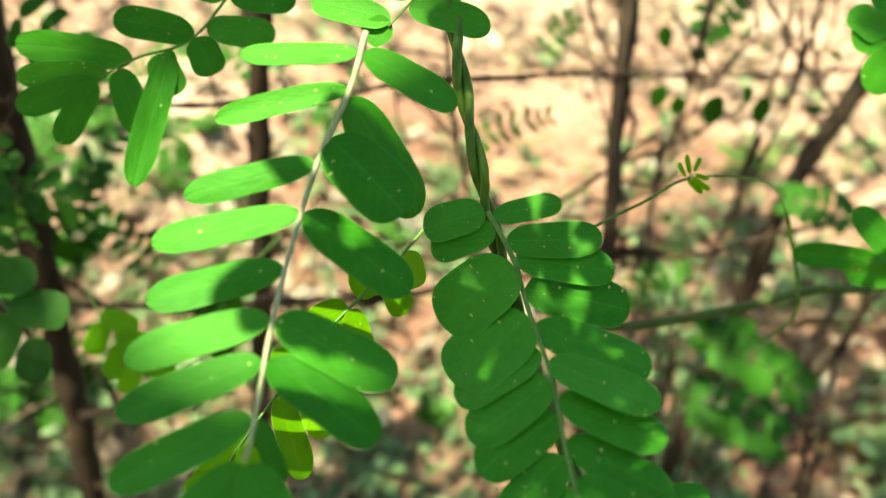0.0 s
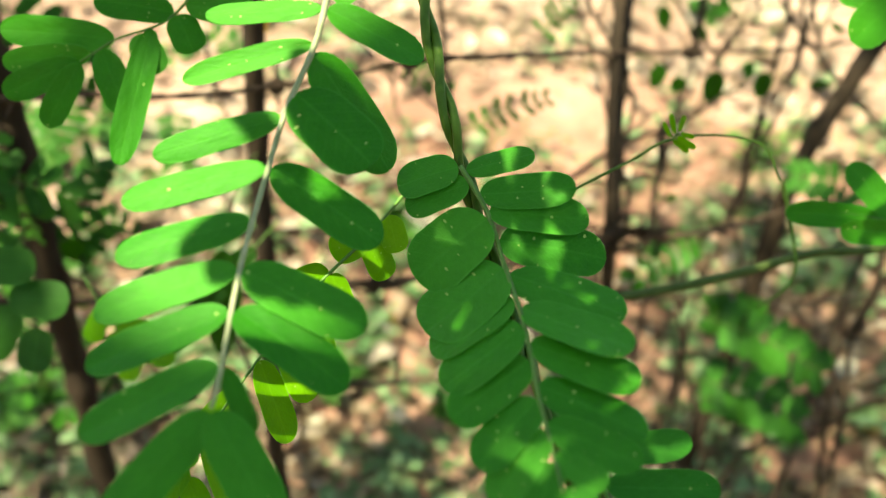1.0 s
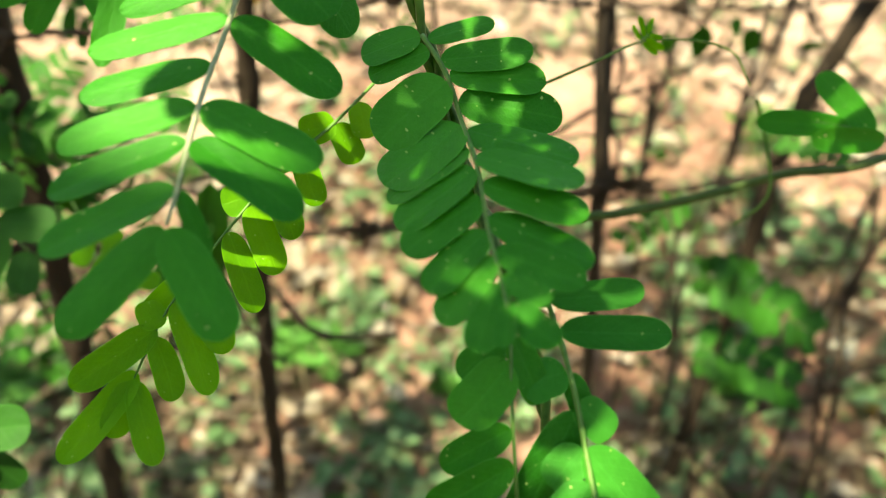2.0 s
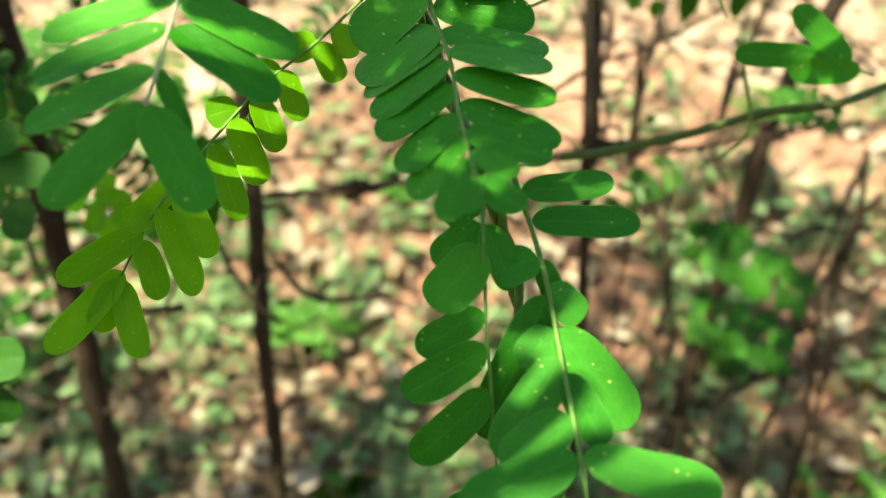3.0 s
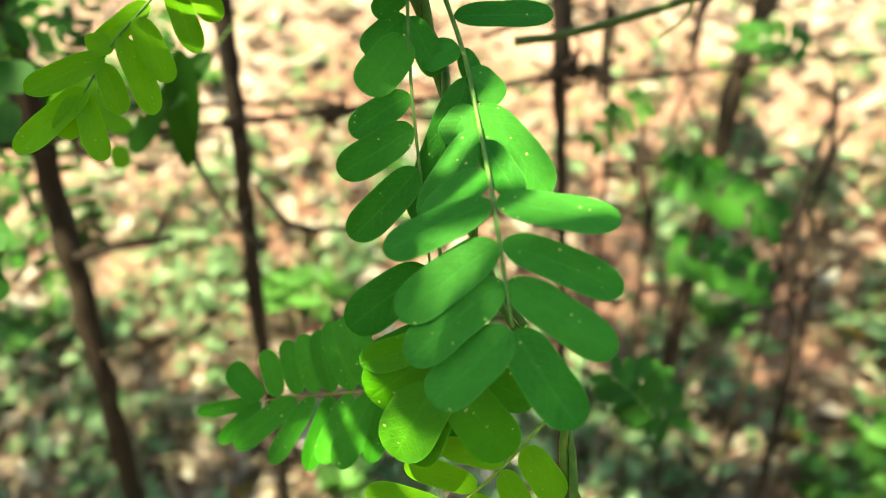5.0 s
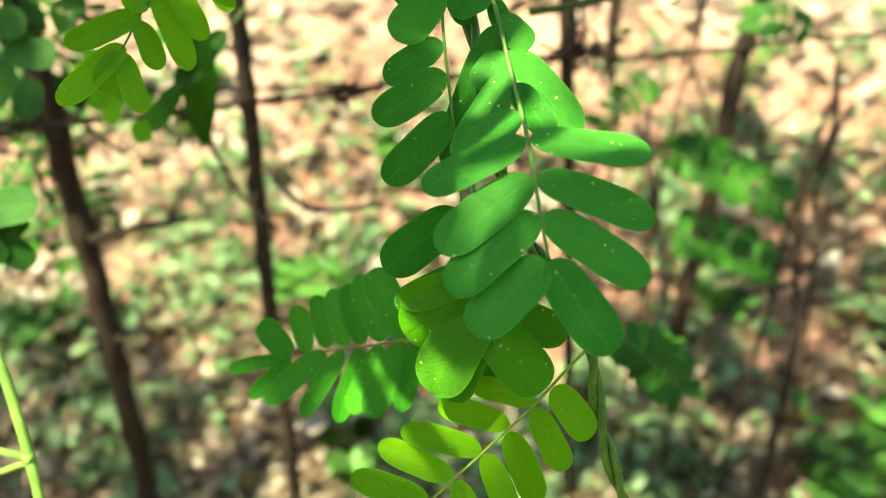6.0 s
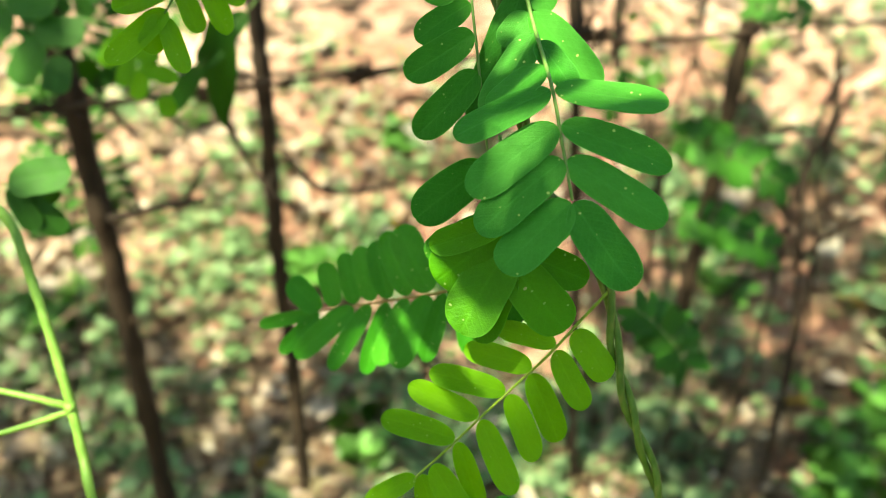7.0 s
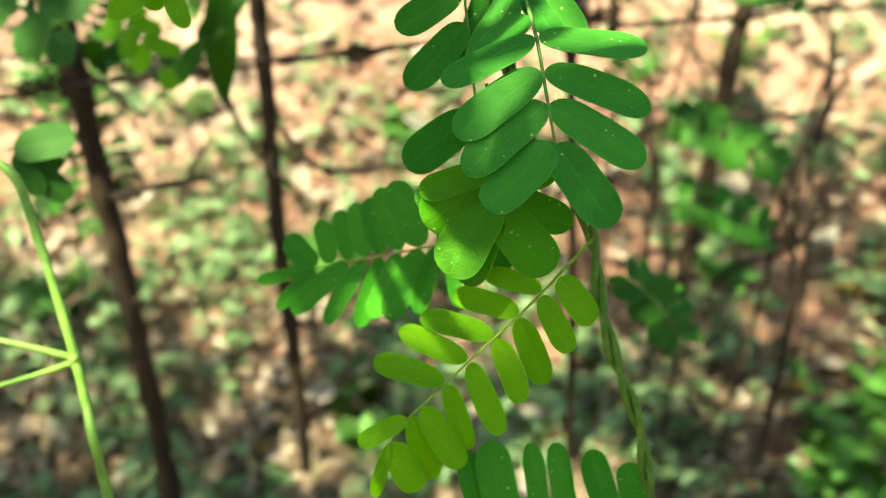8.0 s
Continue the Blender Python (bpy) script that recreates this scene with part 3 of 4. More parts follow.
bm = bmesh.new()
tube(bm, [Vector((-0.0006, 0.0003, -0.0035)), Vector((0, 0, -0.001)), Vector((0, 0, 0.001)), Vector((0.0006, -0.0003, 0.0035))], 0.0021, 0.0021, 10, 0.2)
node = part("node", bm, STALK, stalk)
node.location = Vector((-0.145, 0.14, 0.406)) - stalk.location

branch = thing("green_branch", (0.11, 0.33, 0.5), "thin green branch crossing before the fence", "branch")
stem_part("stem", branch, [(0.050, 0.325, 0.512), (0.072, 0.327, 0.514), (0.110, 0.331, 0.522), (0.142, 0.336, 0.530), (0.189, 0.341, 0.538), (0.280, 0.420, 0.550), (0.360, 0.660, 0.570)], 0.0022, 0.0018, OLIVE)
stem_part("shoot", branch, [(0.126, 0.346, 0.561), (0.130, 0.335, 0.545), (0.132, 0.325, 0.531), (0.128, 0.320, 0.523), (0.116, 0.315, 0.516)], 0.0009, 0.0006, STEM)


# ---- fence ----
HOLDS = []


def post(points, r0, r1, label, rough=0.45):
    top, foot = Vector(points[0]), Vector(points[-1])
    ob = thing("fence_post", foot, label, "fence post", "fence posts")
    line = [p - foot for p in glide(points, 10)]
    bm = bmesh.new()
    tube(bm, line, r0, r1, 12, rough, top.x * 9, 0.35)
    HOLDS.extend(p + foot for p in line)
    part("shaft", bm, BARK, ob)
    rng = random.Random(int(top.x * 1000))
    for k in range(4):
        i = rng.randrange(4, len(line) - 6)
        d = Vector((rng.uniform(-1, 1), rng.uniform(-0.6, 0.2), rng.uniform(0.1, 0.8))).normalized()
        bm = bmesh.new()
        tube(bm, glide([line[i], line[i] + d * r0 * 1.6, line[i] + d * r0 * rng.uniform(2, 2.6)], 4), r0 * 0.4, r0 * 0.22, 8, 0.4, k)
        part("branch_stub", bm, BARK, ob)
    return ob


post([(-0.262, 0.476, 0.800), (-0.268, 0.474, 0.650), (-0.272, 0.472, 0.550), (-0.277, 0.470, 0.430), (-0.281, 0.470, 0.340), (-0.284, 0.470, 0.260), (-0.288, 0.470, 0.190), (-0.293, 0.469, 0.100), (-0.303, 0.468, -0.060), (-0.310, 0.467, -0.180)], 0.0088, 0.0094, "dark rough wooden fence post leaning among leaves")
post([(-0.123, 0.500, 0.760), (-0.129, 0.500, 0.620), (-0.136, 0.500, 0.514), (-0.140, 0.500, 0.446), (-0.143, 0.502, 0.388), (-0.149, 0.506, 0.310), (-0.156, 0.510, 0.203), (-0.159, 0.515, 0.103), (-0.170, 0.520, -0.103), (-0.176, 0.525, -0.190)], 0.006, 0.0072, "thin dark stick used as a fence post")
post([(0.100, 0.609, 0.631), (0.099, 0.579, 0.586), (0.096, 0.546, 0.519), (0.099, 0.503, 0.429), (0.110, 0.512, 0.307), (0.120, 0.515, 0.150), (0.134, 0.510, -0.150)], 0.0036, 0.0046, "dark fence post wrapped in dry climbing stems")
post([(0.371, 0.696, 0.592), (0.348, 0.680, 0.531), (0.299, 0.648, 0.446), (0.275, 0.624, 0.373), (0.272, 0.622, 0.280), (0.268, 0.632, 0.150), (0.260, 0.640, -0.120)], 0.0072, 0.0085, "slanting brown wooden stake of the fence")


post([(-0.8, 0.5, 0.62), (-0.81, 0.49, 0.4), (-0.8, 0.48, 0.15), (-0.8, 0.48, -0.05)], 0.011, 0.013, "dark rough wooden post at the end of the fence")
post([(0.84, 0.66, 0.66), (0.83, 0.65, 0.4), (0.84, 0.64, 0.2), (0.84, 0.64, 0.0)], 0.011, 0.013, "dark rough wooden post at the end of the fence")


def barbed_wire(points, label, barbs=(), r=0.0014):
    """Two strands twisted together; barbs: places along it, 0 to 1, each four points wound round the strands."""
    ob = thing("barbed_wire", points[0], label, "barbed wire", "wires of the fence")
    for turn in (0.0, 0.5):
        stem_part("strand", ob, points, r, r, RUST, 1, 0.035, 0.1, wound=turn)
    line = [p - Vector(points[0]) for p in glide(points, 12)]
    for k, s in enumerate(barbs):
        i = min(len(line) - 2, int(s * len(line)))
        t = (line[i + 1] - line[i]).normalized()
        rng = random.Random(k + int(points[0][2] * 999))
        a = t.cross(Vector((0.2, 1, 0.1))).normalized()
        b = t.cross(a)
        bm = bmesh.new()
        coil = [line[i] + t * (0.0022 * (w / 12 - 1.5)) + (a * math.cos(w * 0.6) + b * math.sin(w * 0.6)) * 0.0034 for w in range(36)]
        tube(bm, coil, 0.001, 0.001, 6)
        for m in range(4):
            d = (a * math.cos(m * 1.6 + rng.random()) + b * math.sin(m * 1.6 + rng.random()) + t * rng.uniform(-0.4, 0.4)).normalized()
            tube(bm, [line[i] + d * 0.001, line[i] + d * 0.008, line[i] + d * 0.015], 0.001, 0.0003, 6)
        part("barb", bm, RUST, ob)
    return ob


barbed_wire([(-0.800, 0.490, 0.530), (-0.282, 0.440, 0.550), (-0.232, 0.440, 0.554), (-0.157, 0.440, 0.554), (-0.078, 0.440, 0.566), (-0.043, 0.440, 0.575), (-0.003, 0.440, 0.579), (0.094, 0.551, 0.544), (0.217, 0.599, 0.531), (0.360, 0.633, 0.533), (0.840, 0.655, 0.550)], "rusty barbed wire strung between fence posts", (0.12, 0.36, 0.52, 0.745, 0.9), 0.001)
barbed_wire([(-0.800, 0.485, 0.410), (-0.389, 0.437, 0.399), (-0.320, 0.437, 0.407), (-0.277, 0.437, 0.413), (-0.173, 0.436, 0.421), (-0.133, 0.437, 0.425), (-0.057, 0.442, 0.431), (0.028, 0.462, 0.434), (0.109, 0.500, 0.435), (0.136, 0.512, 0.425), (0.178, 0.520, 0.424), (0.247, 0.567, 0.413), (0.313, 0.589, 0.413), (0.396, 0.608, 0.408), (0.840, 0.650, 0.410)], "rusty barbed wire with tangled dry stems", (0.09, 0.365, 0.59, 0.64, 0.8))
barbed_wire([(-0.391, 0.541, 0.403), (-0.292, 0.539, 0.404), (-0.231, 0.545, 0.397), (-0.181, 0.553, 0.393), (-0.085, 0.572, 0.389)], "thin rusty wire behind the leaves", (0.5,))
barbed_wire([(-0.388, 0.523, 0.359), (-0.335, 0.520, 0.356), (-0.296, 0.517, 0.353)], "short length of thin rusty wire", ())


# knots of dry stems wound on the wires
def tangle(at, size, seed, label):
    rng = random.Random(seed)
    ob = thing("stem_tangle", at, label, "dry stems", "tangles on the wire")
    for k in range(9):
        bm = bmesh.new()
        p = [Vector((rng.gauss(0, size), rng.gauss(0, size * 0.35), rng.gauss(0, size * 0.5))) for _ in range(5)]
        tube(bm, glide(p, 6), 0.0012, 0.0006, 6, 0.2, k)
        part("stem", bm, TWIG, ob)


tangle((-0.277, 0.437, 0.413), 0.014, 1, "knot of dry stems on the barbed wire")
tangle((-0.057, 0.442, 0.431), 0.008, 2, "small knot of dry stems on the barbed wire")
tangle((0.109, 0.500, 0.435), 0.014, 3, "dense knot of dry stems where the wire meets the post")
tangle((-0.173, 0.436, 0.421), 0.009, 4, "knot of dry stems on the barbed wire")


# ---- dry climbing stems on the fence ----
def dry_stem(points, r, label="dry brown climbing stem on the fence", material=None):
    if "litter" in label or "foot" in label:
        points = [(x, y, ground_z(x, y) + r + 0.008) for x, y, z in points]
    elif points[-1][2] < 0.36 and points[0][2] - points[-1][2] > 0.08:
        x, y, z = points[-1]
        lean = (x - points[-2][0]) * 0.6
        points = [*points, (x + lean, y - 0.01, (z + ground_z(x, y)) / 2), (x + lean * 1.2, y - 0.015, ground_z(x, y) - 0.02)]
    ob = thing("dry_vine", points[-1], label, "dry vine", "dry vines on the fence")
    line = [p - Vector(points[-1]) for p in glide(points, 10)]
    amp = 0.0022
    line = [p + Vector((noise.noise(p * 40) * amp, noise.noise(p * 40 + Vector((5, 0, 0))) * amp, 0)) for p in line]
    HOLDS.extend(p + Vector(points[-1]) for p in line)
    bm = bmesh.new()
    tube(bm, line, r, r * 0.75, 8, 0.35, points[0][0] * 7, 0.5)
    part("stem", bm, material or TWIG, ob)
    rng = random.Random(int(points[0][0] * 997) + 5)
    for k in range(2):
        i = rng.randrange(3, len(line) - 2)
        d = Vector((rng.uniform(-1, 1), rng.uniform(-0.5, 0.5), rng.uniform(-0.3, 1))).normalized()
        l = rng.uniform(0.015, 0.05)
        bm = bmesh.new()
        tube(bm, glide([line[i], line[i] + d * l * 0.5 + Vector((0, 0, 0.004)), line[i] + d * l], 5), r * 0.6, r * 0.25, 6, 0.2, k)
        part("side_twig", bm, material or TWIG, ob)
    return ob


dry_stem([(0.076, 0.617, 0.588), (0.084, 0.604, 0.560), (0.102, 0.592, 0.534)], 0.0016)
dry_stem([(0.064, 0.607, 0.590), (0.075, 0.584, 0.557), (0.088, 0.559, 0.521), (0.096, 0.542, 0.495)], 0.0009)
dry_stem([(0.175, 0.645, 0.580), (0.173, 0.628, 0.533), (0.168, 0.615, 0.492), (0.155, 0.601, 0.449), (0.152, 0.577, 0.393), (0.153, 0.564, 0.351)], 0.0019)
dry_stem([(0.249, 0.668, 0.581), (0.251, 0.658, 0.530), (0.240, 0.633, 0.457), (0.231, 0.612, 0.390), (0.213, 0.595, 0.329)], 0.0018)
dry_stem([(0.215, 0.645, 0.581), (0.258, 0.624, 0.528), (0.302, 0.612, 0.488), (0.357, 0.603, 0.454)], 0.0014)
dry_stem([(0.041, 0.497, 0.462), (0.073, 0.523, 0.466), (0.110, 0.553, 0.476), (0.158, 0.580, 0.483), (0.213, 0.613, 0.499)], 0.0019)
dry_stem([(-0.024, 0.584, 0.589), (-0.018, 0.567, 0.528), (-0.007, 0.556, 0.476), (0.005, 0.551, 0.433)], 0.0019)
dry_stem([(0.259, 0.645, 0.583), (0.258, 0.636, 0.551), (0.247, 0.613, 0.500), (0.224, 0.587, 0.442), (0.219, 0.578, 0.411)], 0.0018)
dry_stem([(0.345, 0.587, 0.393), (0.349, 0.573, 0.337), (0.329, 0.555, 0.274), (0.331, 0.535, 0.208), (0.332, 0.513, 0.139)], 0.0028)
dry_stem([(0.384, 0.538, 0.250), (0.357, 0.545, 0.224), (0.331, 0.546, 0.188), (0.275, 0.550, 0.157)], 0.0024)
dry_stem([(-0.194, 0.611, 0.532), (-0.194, 0.613, 0.491), (-0.179, 0.608, 0.439)], 0.0014)
dry_stem([(-0.103, 0.576, 0.573), (-0.072, 0.561, 0.540), (-0.032, 0.547, 0.510), (-0.003, 0.540, 0.488)], 0.0011)
dry_stem([(-0.080, 0.576, 0.574), (-0.056, 0.556, 0.546), (-0.024, 0.532, 0.512), (-0.010, 0.523, 0.498)], 0.001)
dry_stem([(-0.055, 0.573, 0.518), (-0.053, 0.562, 0.501), (-0.047, 0.553, 0.487)], 0.001)
dry_stem([(0.149, 0.553, 0.335), (0.211, 0.566, 0.333), (0.291, 0.572, 0.321), (0.382, 0.585, 0.320)], 0.0022)
dry_stem([(-0.132, 0.534, 0.153), (-0.057, 0.542, 0.150), (0.032, 0.544, 0.138)], 0.0012, "green trailing stem over the leaf litter", STEM)
dry_stem([(-0.425, 0.498, 0.159), (-0.369, 0.512, 0.147), (-0.330, 0.529, 0.138), (-0.318, 0.559, 0.147)], 0.0042, "grey fallen stick at the foot of the post", DEADWOOD)
dry_stem([(0.174, 0.563, 0.351), (0.185, 0.547, 0.303), (0.195, 0.535, 0.262), (0.214, 0.516, 0.211)], 0.0018)
dry_stem([(0.141, 0.571, 0.487), (0.140, 0.555, 0.457), (0.137, 0.537, 0.423), (0.130, 0.525, 0.400)], 0.0016)
dry_stem([(0.343, 0.603, 0.453), (0.308, 0.642, 0.485), (0.275, 0.684, 0.523), (0.251, 0.723, 0.554)], 0.0011)
dry_stem([(0.109, 0.638, 0.584), (0.110, 0.602, 0.531), (0.111, 0.560, 0.468), (0.110, 0.522, 0.412)], 0.0026)
dry_stem([(0.108, 0.601, 0.593), (0.106, 0.578, 0.552), (0.101, 0.553, 0.507), (0.106, 0.531, 0.469), (0.099, 0.514, 0.436)], 0.0028)
dry_stem([(0.097, 0.601, 0.592), (0.100, 0.578, 0.552), (0.107, 0.562, 0.521), (0.100, 0.538, 0.479), (0.106, 0.514, 0.437)], 0.0026)
dry_stem([(-0.333, 0.560, 0.362), (-0.348, 0.566, 0.310), (-0.359, 0.558, 0.238), (-0.365, 0.525, 0.130)], 0.0016)
dry_stem([(-0.313, 0.489, 0.364), (-0.302, 0.473, 0.342), (-0.294, 0.466, 0.331)], 0.0022)
dry_stem([(-0.122, 0.533, 0.294), (-0.105, 0.531, 0.257), (-0.066, 0.529, 0.219), (0.017, 0.550, 0.217)], 0.0024, "fallen twig on the leaf litter", DEADWOOD)
dry_stem([(-0.127, 0.467, 0.363), (-0.110, 0.456, 0.344), (-0.083, 0.450, 0.334), (-0.039, 0.453, 0.338)], 0.0028)
dry_stem([(-0.254, 0.426, 0.328), (-0.215, 0.431, 0.335), (-0.183, 0.434, 0.339)], 0.003)
dry_stem([(-0.166, 0.457, 0.404), (-0.150, 0.440, 0.375), (-0.129, 0.424, 0.350), (-0.113, 0.417, 0.339)], 0.002)
dry_stem([(-0.180, 0.436, 0.024), (-0.100, 0.415, 0.016), (-0.034, 0.399, 0.011)], 0.005, "grey fallen stick on the leaf litter", DEADWOOD)
dry_stem([(-0.275, 0.551, 0.122), (-0.221, 0.576, 0.161), (-0.191, 0.588, 0.180)], 0.0018)
dry_stem([(0.399, 0.673, 0.341), (0.368, 0.633, 0.279), (0.338, 0.588, 0.206), (0.318, 0.545, 0.138)], 0.0026)
dry_stem([(0.166, 0.445, 0.028), (0.295, 0.458, 0.033), (0.370, 0.473, 0.039), (0.457, 0.493, 0.047)], 0.004, "grey fallen stick on the leaf litter", DEADWOOD)
dry_stem([(0.186, 0.656, 0.578), (0.179, 0.642, 0.547), (0.177, 0.631, 0.519), (0.194, 0.631, 0.510), (0.213, 0.652, 0.531), (0.229, 0.671, 0.549)], 0.0014)
dry_stem([(0.202, 0.656, 0.579), (0.221, 0.646, 0.547), (0.196, 0.638, 0.517), (0.197, 0.640, 0.502)], 0.0012)
dry_stem([(0.179, 0.636, 0.531), (0.193, 0.632, 0.519), (0.211, 0.644, 0.529), (0.236, 0.645, 0.525), (0.260, 0.659, 0.540), (0.284, 0.676, 0.558)], 0.001)
dry_stem([(0.246, 0.658, 0.584), (0.256, 0.646, 0.548), (0.258, 0.638, 0.519), (0.245, 0.625, 0.481), (0.232, 0.618, 0.453), (0.227, 0.611, 0.424)], 0.0016)
dry_stem([(0.258, 0.643, 0.562), (0.268, 0.636, 0.529), (0.283, 0.638, 0.510), (0.277, 0.631, 0.479), (0.260, 0.622, 0.441)], 0.0012)
dry_stem([(0.282, 0.666, 0.579), (0.286, 0.662, 0.549), (0.284, 0.659, 0.522), (0.285, 0.648, 0.482)], 0.0011)
dry_stem([(0.223, 0.592, 0.485), (0.224, 0.594, 0.459), (0.216, 0.584, 0.413), (0.211, 0.587, 0.388)], 0.0014)
dry_stem([(0.152, 0.644, 0.559), (0.166, 0.636, 0.539), (0.177, 0.624, 0.512), (0.173, 0.616, 0.492), (0.159, 0.605, 0.467), (0.147, 0.602, 0.453), (0.131, 0.591, 0.427)], 0.001)
dry_stem([(0.115, 0.625, 0.583), (0.113, 0.603, 0.544), (0.111, 0.587, 0.515), (0.120, 0.578, 0.497), (0.113, 0.562, 0.467), (0.120, 0.546, 0.437), (0.113, 0.537, 0.417)], 0.0018)
dry_stem([(0.143, 0.573, 0.472), (0.144, 0.562, 0.444), (0.141, 0.551, 0.415), (0.141, 0.544, 0.393)], 0.0022)
dry_stem([(0.169, 0.568, 0.394), (0.181, 0.563, 0.364), (0.182, 0.558, 0.332), (0.190, 0.546, 0.291)], 0.0016)
dry_stem([(0.208, 0.576, 0.407), (0.229, 0.574, 0.369), (0.242, 0.568, 0.325), (0.242, 0.558, 0.275)], 0.0012)
dry_stem([(0.269, 0.531, 0.307), (0.304, 0.518, 0.254), (0.320, 0.515, 0.215), (0.337, 0.506, 0.165)], 0.0014)
dry_stem([(0.369, 0.584, 0.354), (0.355, 0.579, 0.320), (0.345, 0.563, 0.267), (0.349, 0.544, 0.214), (0.348, 0.534, 0.171)], 0.0024)
dry_stem([(0.383, 0.561, 0.284), (0.352, 0.556, 0.253), (0.323, 0.554, 0.225), (0.283, 0.543, 0.182)], 0.0014)
dry_stem([(0.164, 0.621, 0.508), (0.162, 0.611, 0.484), (0.174, 0.608, 0.471), (0.161, 0.600, 0.449), (0.154, 0.589, 0.424)], 0.0013)
dry_stem([(-0.304, 0.466, 0.492), (-0.299, 0.469, 0.478), (-0.288, 0.472, 0.447), (-0.264, 0.470, 0.410), (-0.236, 0.479, 0.371)], 0.0022, "bare brown twig slanting past the fence post")


# ---- feathered leaves growing through the fence ----
def petiole(parent, start, reach=0.12):
    """A thin green stem from a leaf's base to the nearest stem of the fence."""
    a = Vector(start)
    b = min(HOLDS, key=lambda q: (q - a).length)
    if 0.003 < (b - a).length < reach:
        stem_part("petiole", parent, [a, a.lerp(b, 0.5) + Vector((0, 0, 0.12 * (b - a).length)), b], 0.0006, 0.0008, OLIVE)


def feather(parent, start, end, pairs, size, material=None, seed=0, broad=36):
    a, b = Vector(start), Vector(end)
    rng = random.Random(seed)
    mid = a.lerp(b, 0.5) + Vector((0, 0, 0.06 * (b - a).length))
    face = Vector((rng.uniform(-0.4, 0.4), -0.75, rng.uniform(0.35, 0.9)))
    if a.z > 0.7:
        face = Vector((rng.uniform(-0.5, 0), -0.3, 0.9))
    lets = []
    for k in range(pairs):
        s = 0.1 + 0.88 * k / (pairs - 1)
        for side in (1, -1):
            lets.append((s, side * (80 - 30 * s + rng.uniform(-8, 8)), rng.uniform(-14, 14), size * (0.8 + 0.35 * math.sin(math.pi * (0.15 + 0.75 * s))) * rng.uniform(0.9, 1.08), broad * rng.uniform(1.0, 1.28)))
    return compound_leaf(parent, material or LEAF_FAR_SHADED, [a, mid, b], face, lets, 0.0005)


# unseen leaves on the arch, placed along the sun's path as shadow casters
rng = random.Random(20)
arch = glide(ARCH, 8)
for k in range(8):
    a = arch[10 + int(k * 3.9)]
    w = rng.uniform(0, 6.28)
    b = a + Vector((math.cos(w) * 0.13, math.sin(w) * 0.12, -0.04))
    b.z = max(b.z, 0.8)
    if k not in (1, 5, 6):
        feather(vine, a, b, 9, 33, LEAF, 40 + k, 25)
feather(vine, (-0.12, 0.087, 0.957), (-0.199, -0.078, 0.859), 7, 33, LEAF, 29, 25)
gapped_caster = feather(vine, (-0.096, 0.137, 0.937), (-0.165, 0.021, 0.804), 9, 33, LEAF, 64, 25)
# two of its leaflets are left out so sun reaches the half-sunlit leaf
for ob in (gapped_caster.children[9], gapped_caster.children[11]):
    bpy.data.objects.remove(ob)
feather(vine, (-0.113, 0.099, 0.953), (-0.167, 0.119, 0.917), 9, 33, LEAF, 20, 25)
feather(vine, (-0.164, 0.015, 0.983), (-0.162, -0.118, 0.848), 4, 33, LEAF, 23, 25)
feather(vine, (-0.116, 0.092, 0.955), (-0.078, 0.062, 0.885), 9, 30, LEAF, 81, 30)
feather(vine, (0.062, 0.31, 0.597), (0.064, 0.309, 0.6), 3, 7, LEAF_YOUNG_BACKLIT, 51, 28)


for k, (a, b, pairs, size) in enumerate((
    ((.321, .582, .420), (.263, .601, .428), 9, 17),
    ((.196, .529, .337), (.293, .510, .295), 11, 22),
    ((.205, .547, .257), (.302, .531, .219), 10, 26),
    ((-.216, .503, .390), (-.265, .536, .419), 7, 13),
    ((-.160, .620, .494), (-.199, .650, .519), 8, 12),
    ((-.004, .523, .498), (.052, .544, .514), 7, 10),
    ((-.304, .508, .357), (-.298, .464, .275), 7, 16),
    ((-.346, .489, .327), (-.335, .516, .350), 6, 16),
    ((-.078, .586, .518), (-.108, .575, .482), 6, 13),
    ((-.049, .596, .516), (-.015, .593, .495), 6, 11),
    ((.188, .565, .391), (.136, .553, .352), 7, 15),
    ((-.280, .497, .450), (-.319, .475, .398), 6, 14),
    ((-.237, .643, .453), (-.239, .628, .412), 6, 16),
    ((-.265, .499, .453), (-.239, .532, .485), 5, 14),
    ((-.276, .659, .475), (-.227, .685, .497), 7, 12),
    ((.052, .607, .537), (.074, .631, .555), 5, 11),
    ((-.296, .533, .360), (-.311, .559, .380), 5, 16),
    ((.210, .684, .567), (.192, .676, .537), 5, 17),
    ((-.310, .467, .314), (-.341, .469, .299), 6, 15),
    ((-.277, .510, .469), (-.306, .541, .496), 6, 15),
    ((-.268, .490, .440), (-.254, .519, .465), 6, 15),
    ((-.283, .478, .421), (-.320, .504, .440), 6, 17),
    ((-.281, .494, .409), (-.258, .516, .425), 6, 16),
    ((-.289, .516, .478), (-.271, .543, .500), 5, 15),
    ((-.319, .492, .369), (-.304, .519, .392), 5, 15),
    ((-.282, .500, .347), (-.266, .481, .301), 6, 14),
    ((.120, .245, .342), (.099, .257, .360), 7, 14),
    ((.124, .321, .312), (.151, .301, .280), 8, 18),
    ((.251, .541, .321), (.204, .545, .329), 8, 19),
)):
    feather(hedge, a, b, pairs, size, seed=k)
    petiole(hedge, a)
